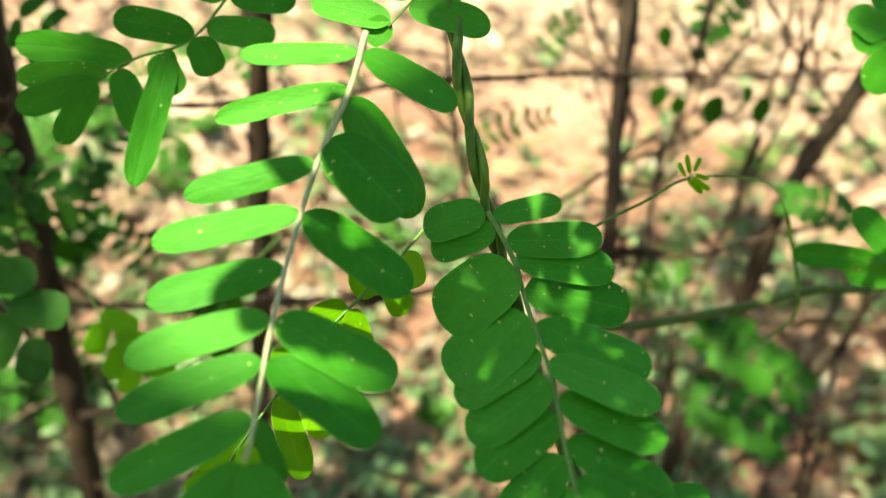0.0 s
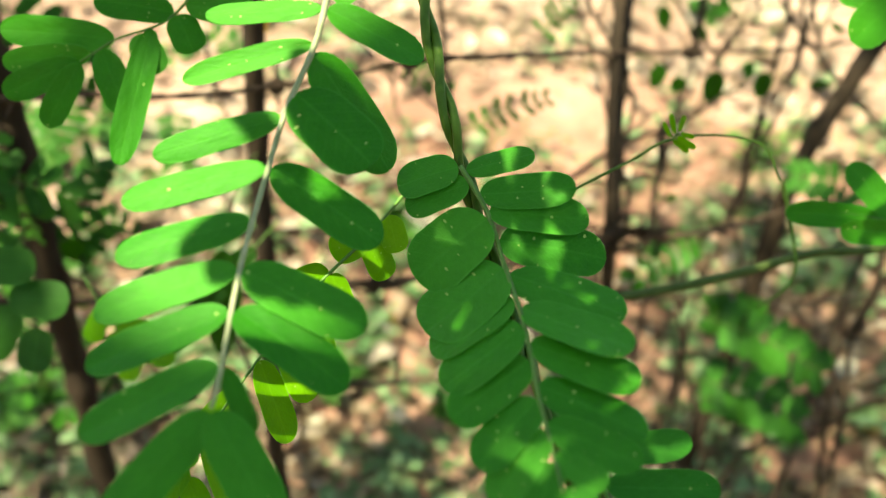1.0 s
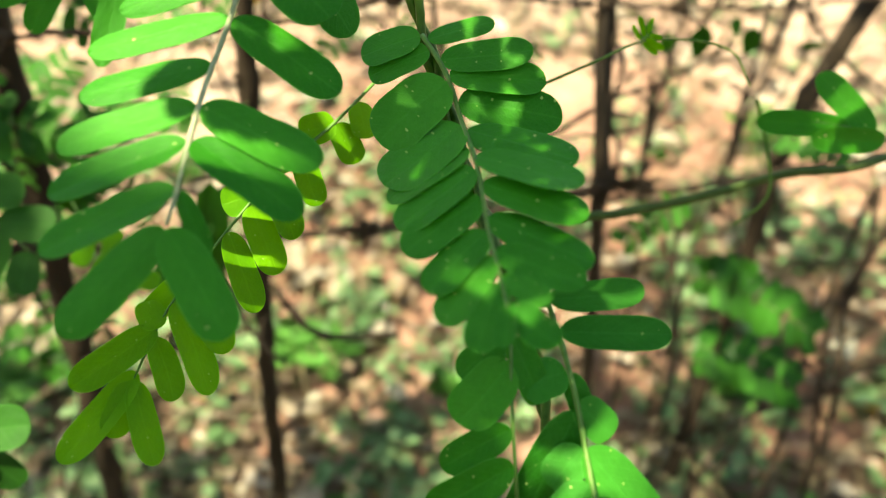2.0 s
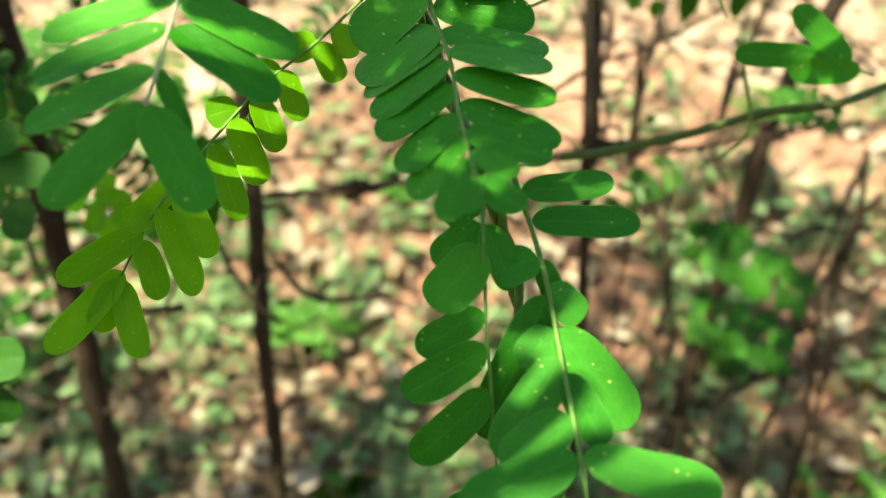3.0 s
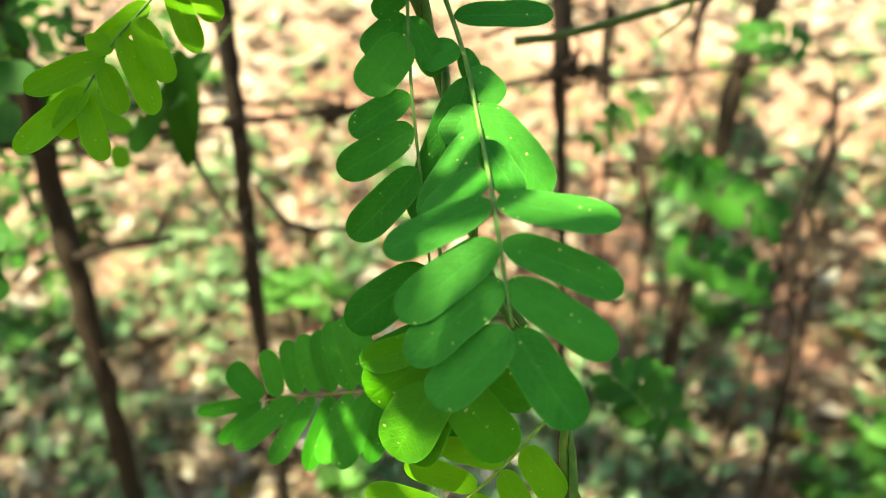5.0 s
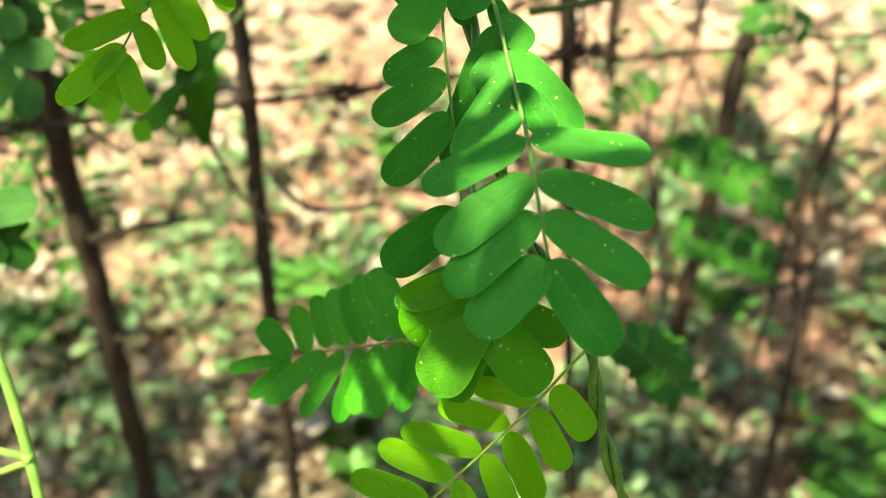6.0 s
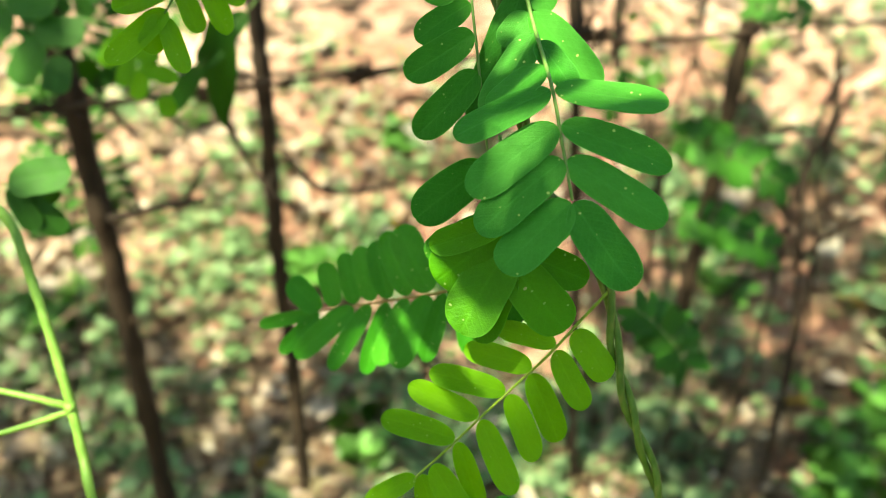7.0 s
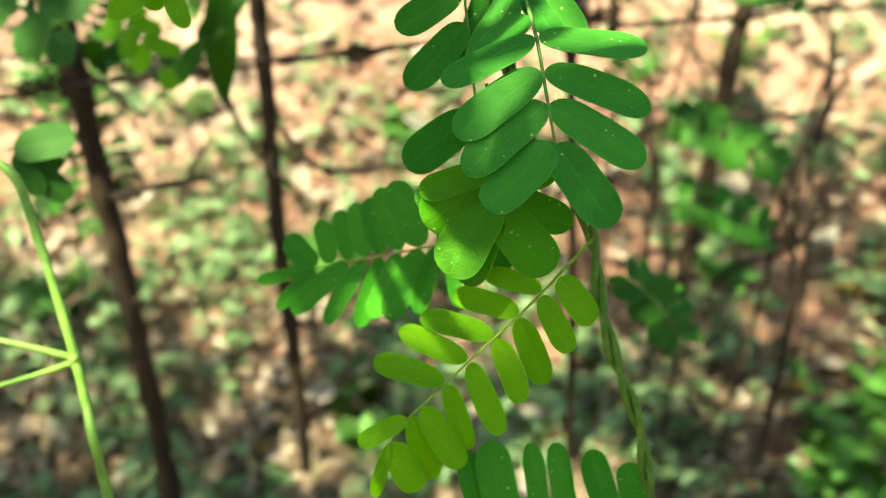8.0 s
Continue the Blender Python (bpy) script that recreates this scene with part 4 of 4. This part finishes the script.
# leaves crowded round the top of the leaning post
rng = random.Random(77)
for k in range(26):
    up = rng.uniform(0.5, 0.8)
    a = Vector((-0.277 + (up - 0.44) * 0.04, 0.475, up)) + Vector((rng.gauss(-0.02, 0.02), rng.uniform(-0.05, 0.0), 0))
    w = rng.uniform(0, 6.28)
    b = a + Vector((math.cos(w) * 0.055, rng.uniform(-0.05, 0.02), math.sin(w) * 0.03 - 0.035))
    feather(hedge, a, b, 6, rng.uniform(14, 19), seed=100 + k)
    petiole(hedge, a)


# ---- round leaves on the fence ----
def round_leaf_mesh():
    """A broad leaf of unit size, its base at the origin, tip along x."""
    bm = bmesh.new()
    uvl = bm.loops.layers.uv.new("UVMap")
    rows = []
    for i in range(11):
        u = 0.5 - 0.5 * math.cos(math.pi * i / 10)
        w = max(0.02, 0.47 * math.sin(math.pi * min(1, u ** 0.85)) ** 0.62 * (1 - 0.25 * u))
        rows.append([bm.verts.new((u, v / 3 * w, 0.12 * abs(v / 3) * w - 0.14 * u * u + 0.02 * noise.noise(Vector((u * 4, v, 2))))) for v in range(-3, 4)])
    for i in range(10):
        for j in range(6):
            f = bm.faces.new((rows[i][j], rows[i + 1][j], rows[i + 1][j + 1], rows[i][j + 1]))
            for lp, (p, q) in zip(f.loops, ((i, j), (i + 1, j), (i + 1, j + 1), (i, j + 1))):
                lp[uvl].uv = (p / 10, q / 6)
    bmesh.ops.solidify(bm, geom=bm.faces[:], thickness=0.012)
    crisp(bm)
    return to_mesh("blade", bm)


ROUND = round_leaf_mesh()
ROUND.materials.append(LEAF_FAR_SHADED)
creeper = thing("round_leaved_creeper", (0.2, 0.55, 0.1), "creeper with round green leaves on the fence", "creeper")
rng = random.Random(4)
for at, wide, tall in (
    ((.170, .565, .515), 17, 24),
    ((.209, .575, .513), 15, 21),
    ((.199, .581, .522), 13, 13),
    ((.137, .589, .513), 14, 19),
    ((.155, .595, .504), 13, 15),
    ((.153, .548, .435), 12, 8),
    ((.184, .656, .524), 16, 14),
    ((.194, .646, .546), 15, 12),
    ((.156, .662, .533), 14, 21),
    ((.284, .637, .536), 21, 7),
    ((.282, .632, .493), 21, 8),
    ((.207, .652, .556), 14, 7),
    ((-.150, .563, .463), 12, 5),
    ((-.280, .500, .364), 13, 9),
    ((-.283, .486, .433), 18, 20),
    ((-.264, .480, .425), 18, 18),
    ((-.298, .469, .407), 7, 18),
    ((-.138, .383, .454), 24, 76),
    ((-.199, .254, .438), 22, 18),
):
    at = Vector(at)
    n = Vector((rng.uniform(-0.5, 0.5), -0.9, rng.uniform(0.0, 0.5))).normalized()
    d = Vector((rng.uniform(-0.4, 0.4), 0, -1)) if tall >= wide else Vector((rng.choice((-1, 1)), 0, rng.uniform(-0.4, 0.2)))
    d = (d - n * d.dot(n)).normalized()
    y = n.cross(d)
    long, short = max(wide, tall) / 1000, min(wide, tall) / 1000
    ob = part("round_leaf", ROUND, LEAF_FAR_SHADED, creeper)
    m = Matrix((d * long, y * short * 1.05, n * long)).transposed().to_4x4()
    m.translation = at - d * long * 0.5 - creeper.location
    ob.matrix_basis = m
    petiole(creeper, at - d * long * 0.5)

dead = thing("dead_leaf", (-0.174, 0.630, 0.53), "large dark brown withered leaf hanging on the thin post", "dead leaf")
ob = part("blade", ROUND.copy(), RUSSET, dead)
ob.data.materials.clear()
ob.data.materials.append(RUSSET)
ob.matrix_basis = pose(0, 0, 0.02, 10, 78, 20) @ Matrix.Diagonal((0.055, 0.045, 0.06, 1))
dead2 = thing("dead_leaf", Vector((-0.174, 0.630, 0.53)) + Vector((0.016, -0.006, 0.012)), "small orange withered leaf beside the brown one", "dead leaf")
ob = part("blade", ROUND.copy(), YELLOW, dead2)
ob.data.materials.clear()
ob.data.materials.append(YELLOW)
ob.matrix_basis = pose(0, 0, 0.01, 10, 80, -60) @ Matrix.Diagonal((0.032, 0.018, 0.03, 1))


# ---- litter, herbs, grass ----
def scatter(name, count, area, draw, material, label, category, seed, keep=None):
    """One object of many small pieces that lie on the ground."""
    rng = random.Random(seed)
    verts, faces, uvs = [], [], []
    made = 0
    while made < count:
        x, y = rng.uniform(area[0], area[1]), rng.uniform(area[2], area[3])
        if keep and rng.random() > keep(x, y):
            continue
        made += 1
        draw(rng, Vector((x, y, ground_z(x, y))), verts, faces, uvs)
    me = bpy.data.meshes.new(name)
    me.from_pydata(verts, [], faces)
    layer = me.uv_layers.new(name="UVMap")
    flat = [c for p in uvs for c in p]
    layer.data.foreach_set("uv", flat)
    me.polygons.foreach_set("use_smooth", [True] * len(me.polygons))
    me.materials.append(material)
    return tagged(new(name, me), label, category, kind="stuff")


def blade_into(verts, faces, uvs, at, d, n, long, wide, bend, wave=0.0, steps=5, tip=0.9):
    """A curled leaf blade from at along d, facing n."""
    y = n.cross(d).normalized()
    n = d.cross(y).normalized()
    k0 = len(verts)
    for i in range(steps + 1):
        u = i / steps
        w = wide * 0.5 * max(0.06, math.sin(math.pi * min(1, u * 0.94 + 0.05)) ** tip)
        c = at + d * (u * long) - n * (bend * long * u * u)
        for v in (-1, 0, 1):
            verts.append(c + y * (v * w) + n * (abs(v) * w * 0.35 + wave * long * math.sin(u * 9 + v * 2)))
    for i in range(steps):
        for j in range(2):
            a = k0 + i * 3 + j
            faces.append((a, a + 3, a + 4, a + 1))
            uvs.extend(((i / steps, j / 2), ((i + 1) / steps, j / 2), ((i + 1) / steps, (j + 1) / 2), (i / steps, (j + 1) / 2)))


def dry_leaf(rng, p, verts, faces, uvs):
    a = rng.uniform(0, 6.28)
    tilt = rng.uniform(-0.25, 0.45)
    d = Vector((math.cos(a), math.sin(a), tilt)).normalized()
    n = Vector((rng.gauss(0, 0.3), rng.gauss(0, 0.3) - 0.1, 1)).normalized()
    long = rng.choice((0.014, 0.02, 0.025, 0.032, 0.045)) * rng.uniform(0.8, 1.2)
    blade_into(verts, faces, uvs, p + Vector((0, 0, 0.004 + rng.random() * 0.012)), d, n, long, long * rng.uniform(0.35, 0.6), rng.uniform(-0.35, 0.35), rng.uniform(0, 0.05))


def herb(rng, p, verts, faces, uvs):
    for k in range(rng.randint(4, 8)):
        a = rng.uniform(0, 6.28)
        h = rng.uniform(0.004, 0.045)
        r = rng.uniform(0.0, 0.02)
        d = Vector((math.cos(a), math.sin(a), rng.uniform(-0.2, 0.5))).normalized()
        long = rng.choice((0.008, 0.011, 0.015, 0.02, 0.028)) * rng.uniform(0.8, 1.2)
        blade_into(verts, faces, uvs, p + Vector((math.cos(a) * r, math.sin(a) * r, h)), d, Vector((rng.gauss(0, 0.3), rng.gauss(0, 0.3), 1)).normalized(), long, long * rng.uniform(0.45, 0.75), rng.uniform(0, 0.4), 0, 4)


def grass_blade(rng, p, verts, faces, uvs):
    for k in range(3):
        a = rng.uniform(0, 6.28)
        d = Vector((math.cos(a), math.sin(a), rng.uniform(0.2, 1.6))).normalized()
        n = Vector((-d.y, d.x, 0.3)).normalized().cross(d)
        long = rng.uniform(0.03, 0.09)
        blade_into(verts, faces, uvs, p + Vector((rng.gauss(0, 0.004), rng.gauss(0, 0.004), 0)), d, n, long, rng.uniform(0.001, 0.0024), rng.uniform(0.1, 0.6), 0, 5, 0.4)


def straw(rng, p, verts, faces, uvs):
    a = rng.uniform(0, 6.28)
    d = Vector((math.cos(a), math.sin(a), rng.uniform(-0.05, 0.3))).normalized()
    n = Vector((rng.gauss(0, 0.3), rng.gauss(0, 0.3), 1)).normalized()
    blade_into(verts, faces, uvs, p + Vector((0, 0, 0.006)), d, n, rng.uniform(0.05, 0.17), rng.uniform(0.001, 0.003), rng.uniform(-0.1, 0.15), 0, 5, 0.3)


def patchy(scale, seed, lo, hi):
    def keep(x, y):
        v = noise.noise(Vector((x * scale, y * scale, seed)))
        return max(0.0, min(1.0, (v - lo) / (hi - lo)))
    return keep


def front(x, y):
    """Litter and weeds thin out on the bare track beyond the fence."""
    return max(0.1, min(1.0, (1.2 - y) * 2.2))


thin = patchy(5, 3.3, -0.45, 0.15)
scatter("leaf_litter", 11000, (-1.1, 1.1, 0.1, 1.9), dry_leaf, LITTER, "carpet of dry brown and buff fallen leaves", "leaf litter", 21, lambda x, y: thin(x, y) * max(0.3, front(x, y)))
weedy = patchy(8, 9.1, -0.25, 0.3)
scatter("leaf_litter_beyond", 2600, (-3, 3, -2, 4), dry_leaf, LITTER, "scattered dry fallen leaves on bare soil", "leaf litter", 25, lambda x, y: 0.0 if abs(x) < 1.1 and 0.1 < y < 1.9 else 1.0)
scatter("ground_herbs", 2300, (-1.1, 1.1, 0.2, 1.7), herb, HERB, "low weeds with small green leaves among the litter", "weeds", 22, lambda x, y: weedy(x, y) * front(x, y))
scatter("grass_tufts", 800, (-1.1, 1.1, 0.2, 1.7), grass_blade, GRASS, "thin tufts of green grass", "grass", 23, lambda x, y: weedy(x, y) * max(0.15, front(x, y)))
scatter("dry_grass", 5200, (-1.0, 1.0, 0.1, 1.5), straw, STRAW, "dry grass stalks and straw on the ground", "dry grass", 24, lambda x, y: front(x, y))


def fallen_leaf(x, y, turn, long, label, material):
    ob = thing("fallen_leaf", (x, y, ground_z(x, y) + 0.02), label, "fallen leaf", "bright fallen leaves")
    me = ROUND.copy()
    me.materials.clear()
    b = part("blade", me, material, ob)
    b.matrix_basis = pose(0, 0, 0, -18, 0, turn) @ Matrix.Diagonal((long, long * 0.6, long, 1))


rng = random.Random(8)
for x, y in ((-0.224, 0.532), (-0.094, 0.602), (-0.302, 0.71), (0.023, 0.73), (-0.056, 0.843), (0.424, 0.602), (0.345, 0.769), (-0.424, 0.508), (0.236, 0.544), (0.535, 0.71)):
    fallen_leaf(x, y, rng.uniform(0, 360), rng.uniform(0.028, 0.042), "bright yellow fallen leaf lying on the litter", YELLOW)


# ---- fallen sticks ----
rng = random.Random(31)
for k in range(140):
    x, y, a = rng.uniform(-0.6, 0.6), rng.uniform(0.28, 0.95) if k < 48 else rng.uniform(0.25, 0.6), rng.uniform(0, 3.14)
    if k >= 72:
        y, a = rng.uniform(0.4, 0.75), rng.gauss(0.1, 0.5)
    long, r = rng.uniform(0.08, 0.3), rng.uniform(0.0012, 0.0042)
    pts = []
    for s in (-0.5, -0.15, 0.2, 0.5):
        px, py = x + math.cos(a) * s * long + rng.gauss(0, 0.006), y + math.sin(a) * s * long + rng.gauss(0, 0.006)
        pts.append((px, py, ground_z(px, py) + r + 0.01))
    ob = thing("fallen_stick", pts[0], "grey-brown fallen stick lying on the leaf litter", "stick", "fallen sticks")
    bm = bmesh.new()
    tube(bm, [p - Vector(pts[0]) for p in glide(pts, 8)], r, r * 0.6, 8, 0.35, k, 0.4)
    part("stick", bm, DEADWOOD if k % 2 or k % 3 == 1 else TWIG, ob)


# ---- dry brush leaning at the foot of the fence ----
rng = random.Random(91)
for k in range(64):
    x, y, a = rng.uniform(-0.65, 0.65), rng.uniform(0.42, 0.85), rng.uniform(0, 6.28)
    long, rise, r = rng.uniform(0.12, 0.38), rng.uniform(0.02, 0.16), rng.uniform(0.0009, 0.0026)
    pts = []
    for s in (0.0, 0.35, 0.7, 1.0):
        px, py = x + math.cos(a) * s * long + rng.gauss(0, 0.008), y + math.sin(a) * 0.5 * s * long + rng.gauss(0, 0.008)
        pts.append((px, py, ground_z(px, py) + r + rise * s))
    ob = thing("dry_twig", pts[0], "thin bare brown twig leaning on the leaf litter", "twig", "dry brush under the fence")
    bm = bmesh.new()
    tube(bm, [p - Vector(pts[0]) for p in glide(pts, 7)], r, r * 0.4, 7, 0.3, k, 0.4)
    part("twig", bm, TWIG if k % 3 else DEADWOOD, ob)
    for m in range(2):
        q = Vector(pts[1 + m]) - Vector(pts[0])
        d = Vector((rng.uniform(-1, 1), rng.uniform(-0.5, 0.5), rng.uniform(0.1, 0.9))).normalized() * rng.uniform(0.02, 0.06)
        bm = bmesh.new()
        tube(bm, glide([q, q + d * 0.5 + Vector((0, 0, 0.004)), q + d], 4), r * 0.6, r * 0.25, 6, 0.2, m)
        part("side_twig", bm, TWIG, ob)


# ---- taller weeds ----
def weed(x, y, height, spread, count, size, seed, label):
    rng = random.Random(seed)
    at = Vector((x, y, ground_z(x, y)))
    ob = thing("weed", at, label, "weed", "taller weeds")
    for k in range(max(3, count // 7)):
        a = rng.uniform(0, 6.28)
        top = Vector((math.cos(a) * spread * rng.random(), math.sin(a) * spread * rng.random(), height * rng.uniform(0.6, 1)))
        line = glide([Vector((0, 0, -0.01)), top * 0.5 + Vector((0, 0, 0.01)), top], 6)
        bm = bmesh.new()
        tube(bm, line, 0.0012, 0.0006, 6)
        part("stem", bm, STEM, ob)
        for m in range(7):
            p = line[4 + int(m * 1.2)]
            w = m * 2.4 + rng.random()
            d = Vector((math.cos(w), math.sin(w), rng.uniform(-0.2, 0.4))).normalized()
            n = (Vector((0, -0.3, 1)) - d * d.dot(Vector((0, -0.3, 1)))).normalized()
            yv = n.cross(d)
            lf = new("leaf", WEED_LEAF)
            lf.parent = ob
            s = size * rng.uniform(0.6, 1.1)
            mm = Matrix((d * s, yv * s * 0.8, n * s)).transposed().to_4x4()
            mm.translation = p
            lf.matrix_basis = mm
    return ob


WEED_LEAF = ROUND.copy()
WEED_LEAF.materials.clear()
WEED_LEAF.materials.append(WEED)
weed(0.421, 0.484, 0.118, 0.106, 84, 0.028, 60, "bushy weed with small bright green leaves")
weed(0.505, 0.558, 0.106, 0.082, 42, 0.028, 61, "bushy weed with small bright green leaves")
weed(-0.101, 0.551, 0.071, 0.059, 21, 0.038, 62, "low weed with broad grey-green leaves")
weed(-0.178, 0.754, 0.069, 0.058, 21, 0.046, 63, "low weed with pale bluish-green leaves")
weed(0.351, 0.728, 0.070, 0.058, 21, 0.030, 64, "weed with pale green leaves among dry stems")
weed(-0.587, 1.021, 0.064, 0.064, 35, 0.030, 65, "leafy green weed behind the post")
weed(-0.487, 1.065, 0.052, 0.063, 28, 0.027, 66, "leafy green weed behind the post")
weed(0.439, 1.049, 0.074, 0.063, 28, 0.025, 67, "thin green weed beyond the fence")
weed(-0.5, 0.717, 0.058, 0.070, 28, 0.033, 68, "low green weed in the litter")
weed(0.001, 0.725, 0.058, 0.058, 21, 0.028, 69, "low green weed in the litter")
weed(-0.345, 1.086, 0.052, 0.052, 21, 0.025, 70, "pale green weed at the edge of the track")
weed(-0.391, 0.982, 0.054, 0.054, 21, 0.028, 71, "pale green weed at the edge of the track")
weed(-0.075, 0.955, 0.054, 0.054, 21, 0.033, 72, "pale green weed at the edge of the track")


# ---- unseen tree added to shade the fence ----
def shade_tree():
    at = Vector((-1.6, -1.35, ground_z(-1.6, -1.35)))
    ob = thing("shade_tree", at, "unseen leafy tree added to throw dappled shade", "tree")
    bm = bmesh.new()
    trunk = glide([(0, 0, -0.1), (0.03, 0.02, 0.8), (0.1, 0.1, 1.5), (0.3, 0.3, 2.1), (0.6, 0.6, 2.6)], 10)
    tube(bm, trunk, 0.085, 0.03, 14, 0.25, 2)
    part("trunk", bm, BARK, ob)
    rng = random.Random(5)
    for k in range(14):
        start = trunk[22 + k]
        end = Vector((rng.uniform(-0.4, 2.1), rng.uniform(-0.3, 1.6), rng.uniform(2.2, 2.9)))
        bm = bmesh.new()
        tube(bm, glide([start, start.lerp(end, 0.5) + Vector((0, 0, 0.12)), end], 8), 0.016, 0.004, 8, 0.25, k)
        part("limb", bm, BARK, ob)
    verts, faces, uvs = [], [], []
    def spray_leaf(p):
        a = rng.uniform(0, 6.28)
        d = Vector((math.cos(a), math.sin(a), rng.uniform(-0.7, 0.3))).normalized()
        long = rng.uniform(0.04, 0.075)
        n, bend = Vector((rng.gauss(0, 0.35), rng.gauss(0, 0.35), 1)).normalized(), rng.uniform(0, 0.3)
        foot = p - SUN * ((p.z - 0.4) / SUN.z)
        # openings set where sun should reach the leaves and ground
        if math.hypot((foot.x - 0.005) / 0.05, (foot.y - 0.115) / 0.024) < 1 or math.hypot((foot.x + 0.035) / 0.045, (foot.y - 0.23) / 0.025) < 1 or math.hypot((foot.x + 0.2) / 0.1, (foot.y - 0.63) / 0.12) < 1:
            return
        blade_into(verts, faces, uvs, p - at, d, n, long, long * 0.5, bend, 0, 4)

    gaps = patchy(5.0, 147.37, -0.25, 0.05)
    for k in range(CROWN_LEAVES):
        p = Vector((rng.uniform(-2.1, 0.7), rng.uniform(-1.8, 0.35), rng.uniform(2.1, 3.0)))
        foot = p - SUN * ((p.z - 0.4) / SUN.z)
        # the crown is an uneven oval, opened and closed to steer sun flecks
        reach = math.hypot(foot.x / 1.25, (foot.y - 0.08) / 0.8)
        if reach > 0.98 + 0.2 * noise.noise(Vector((foot.x * 3, foot.y * 3, 2.2))):
            continue
        if math.hypot(foot.x + 0.03, foot.y - 0.285) < 0.078 or math.hypot(foot.x - 0.072, foot.y - 0.222) < 0.024 or math.hypot((foot.x + 0.31) / 0.06, (foot.y - 0.36) / 0.08) < 1:
            continue
        closed = math.hypot((foot.x - 0.04) / 0.13, (foot.y - 0.14) / 0.065) < 1 and rng.random() < 0.7
        closed = closed or math.hypot((foot.x - 0.078) / 0.035, (foot.y - 0.285) / 0.035) < 1 or math.hypot((foot.x + 0.18) / 0.07, (foot.y - 0.38) / 0.05) < 1
        thick = max(0.04, min(0.5, 0.24 + 0.5 * foot.x)) if foot.y > 0.42 else 1.0 if foot.x < -0.33 else 0.8 if foot.x < 0.1 else 0.6
        if 0.42 < foot.y < 0.63:
            thick += 0.14 if foot.x > 0.05 else 0
        if not closed and rng.random() > (gaps(foot.x, foot.y) if foot.y < (0.3 if foot.x > -0.17 else 0.12) else thick):
            continue
        spray_leaf(p)
    # extra crown leaves set to shade chosen leaves and ground
    for x, y, rx, ry, count in ((-0.02, 0.18, 0.05, 0.016, 40), (-0.62, 0.52, 0.15, 0.09, 40), (0.03, 0.066, 0.055, 0.016, 36)):
        for k in range(count):
            w, q = rng.uniform(0, 6.28), math.sqrt(rng.random())
            high = rng.uniform(2.1, 3.0)
            p = Vector((x + math.cos(w) * q * rx, y + math.sin(w) * q * ry, 0.4)) + SUN * ((high - 0.4) / SUN.z)
            spray_leaf(p)
    me = bpy.data.meshes.new("crown")
    me.from_pydata(verts, [], faces)
    me.uv_layers.new(name="UVMap").data.foreach_set("uv", [c for p in uvs for c in p])
    part("crown", me, CROWN, ob)


CROWN_LEAVES = 11000
shade_tree()


# ---- unseen shrubs added on the near side to cut sky light on the leaves ----
def shrub(x, y, wide, tall, seed):
    at = Vector((x, y, ground_z(x, y)))
    ob = thing("shrub", at, "unseen dense leafy green shrub added to block low sky", "shrub", "shrubs round the clearing")
    rng = random.Random(seed)
    for k in range(7):
        a = rng.uniform(0, 6.28)
        end = Vector((math.cos(a) * wide * 0.6, math.sin(a) * wide * 0.6, tall * rng.uniform(0.5, 0.85)))
        bm = bmesh.new()
        tube(bm, glide([Vector((math.cos(a) * 0.05, math.sin(a) * 0.05, -0.05)), end * 0.5 + Vector((0, 0, 0.1)), end], 6), 0.018, 0.005, 7, 0.25, k)
        part("stem", bm, BARK, ob)
    verts, faces, uvs = [], [], []
    while len(verts) < 1500 * 15:
        q = Vector((rng.uniform(-1, 1), rng.uniform(-1, 1), rng.uniform(-1, 1)))
        if not 0.45 < q.length < 1 + 0.2 * noise.noise(q * 2 + Vector((seed, 0, 0))):
            continue
        c = Vector((q.x * wide, q.y * wide, (q.z * 0.5 + 0.5) * tall))
        a = rng.uniform(0, 6.28)
        d = Vector((math.cos(a), math.sin(a), rng.uniform(-0.8, 0.2))).normalized()
        n = (q + Vector((rng.gauss(0, 0.4), rng.gauss(0, 0.4), 0.6))).normalized()
        long = rng.uniform(0.09, 0.15)
        blade_into(verts, faces, uvs, c, d, n, long, long * 0.55, rng.uniform(0, 0.3), 0, 4)
    me = bpy.data.meshes.new("crown")
    me.from_pydata(verts, [], faces)
    me.uv_layers.new(name="UVMap").data.foreach_set("uv", [c for q in uvs for c in q])
    part("crown", me, CROWN, ob)


for x, y, wide, tall, seed in ((-2.5, -0.9, 0.9, 2.0, 1), (-1.0, -2.4, 1.0, 2.3, 2), (0.7, -2.3, 1.0, 2.2, 3), (2.2, -1.3, 0.95, 2.1, 4)):
    shrub(x, y, wide, tall, seed)
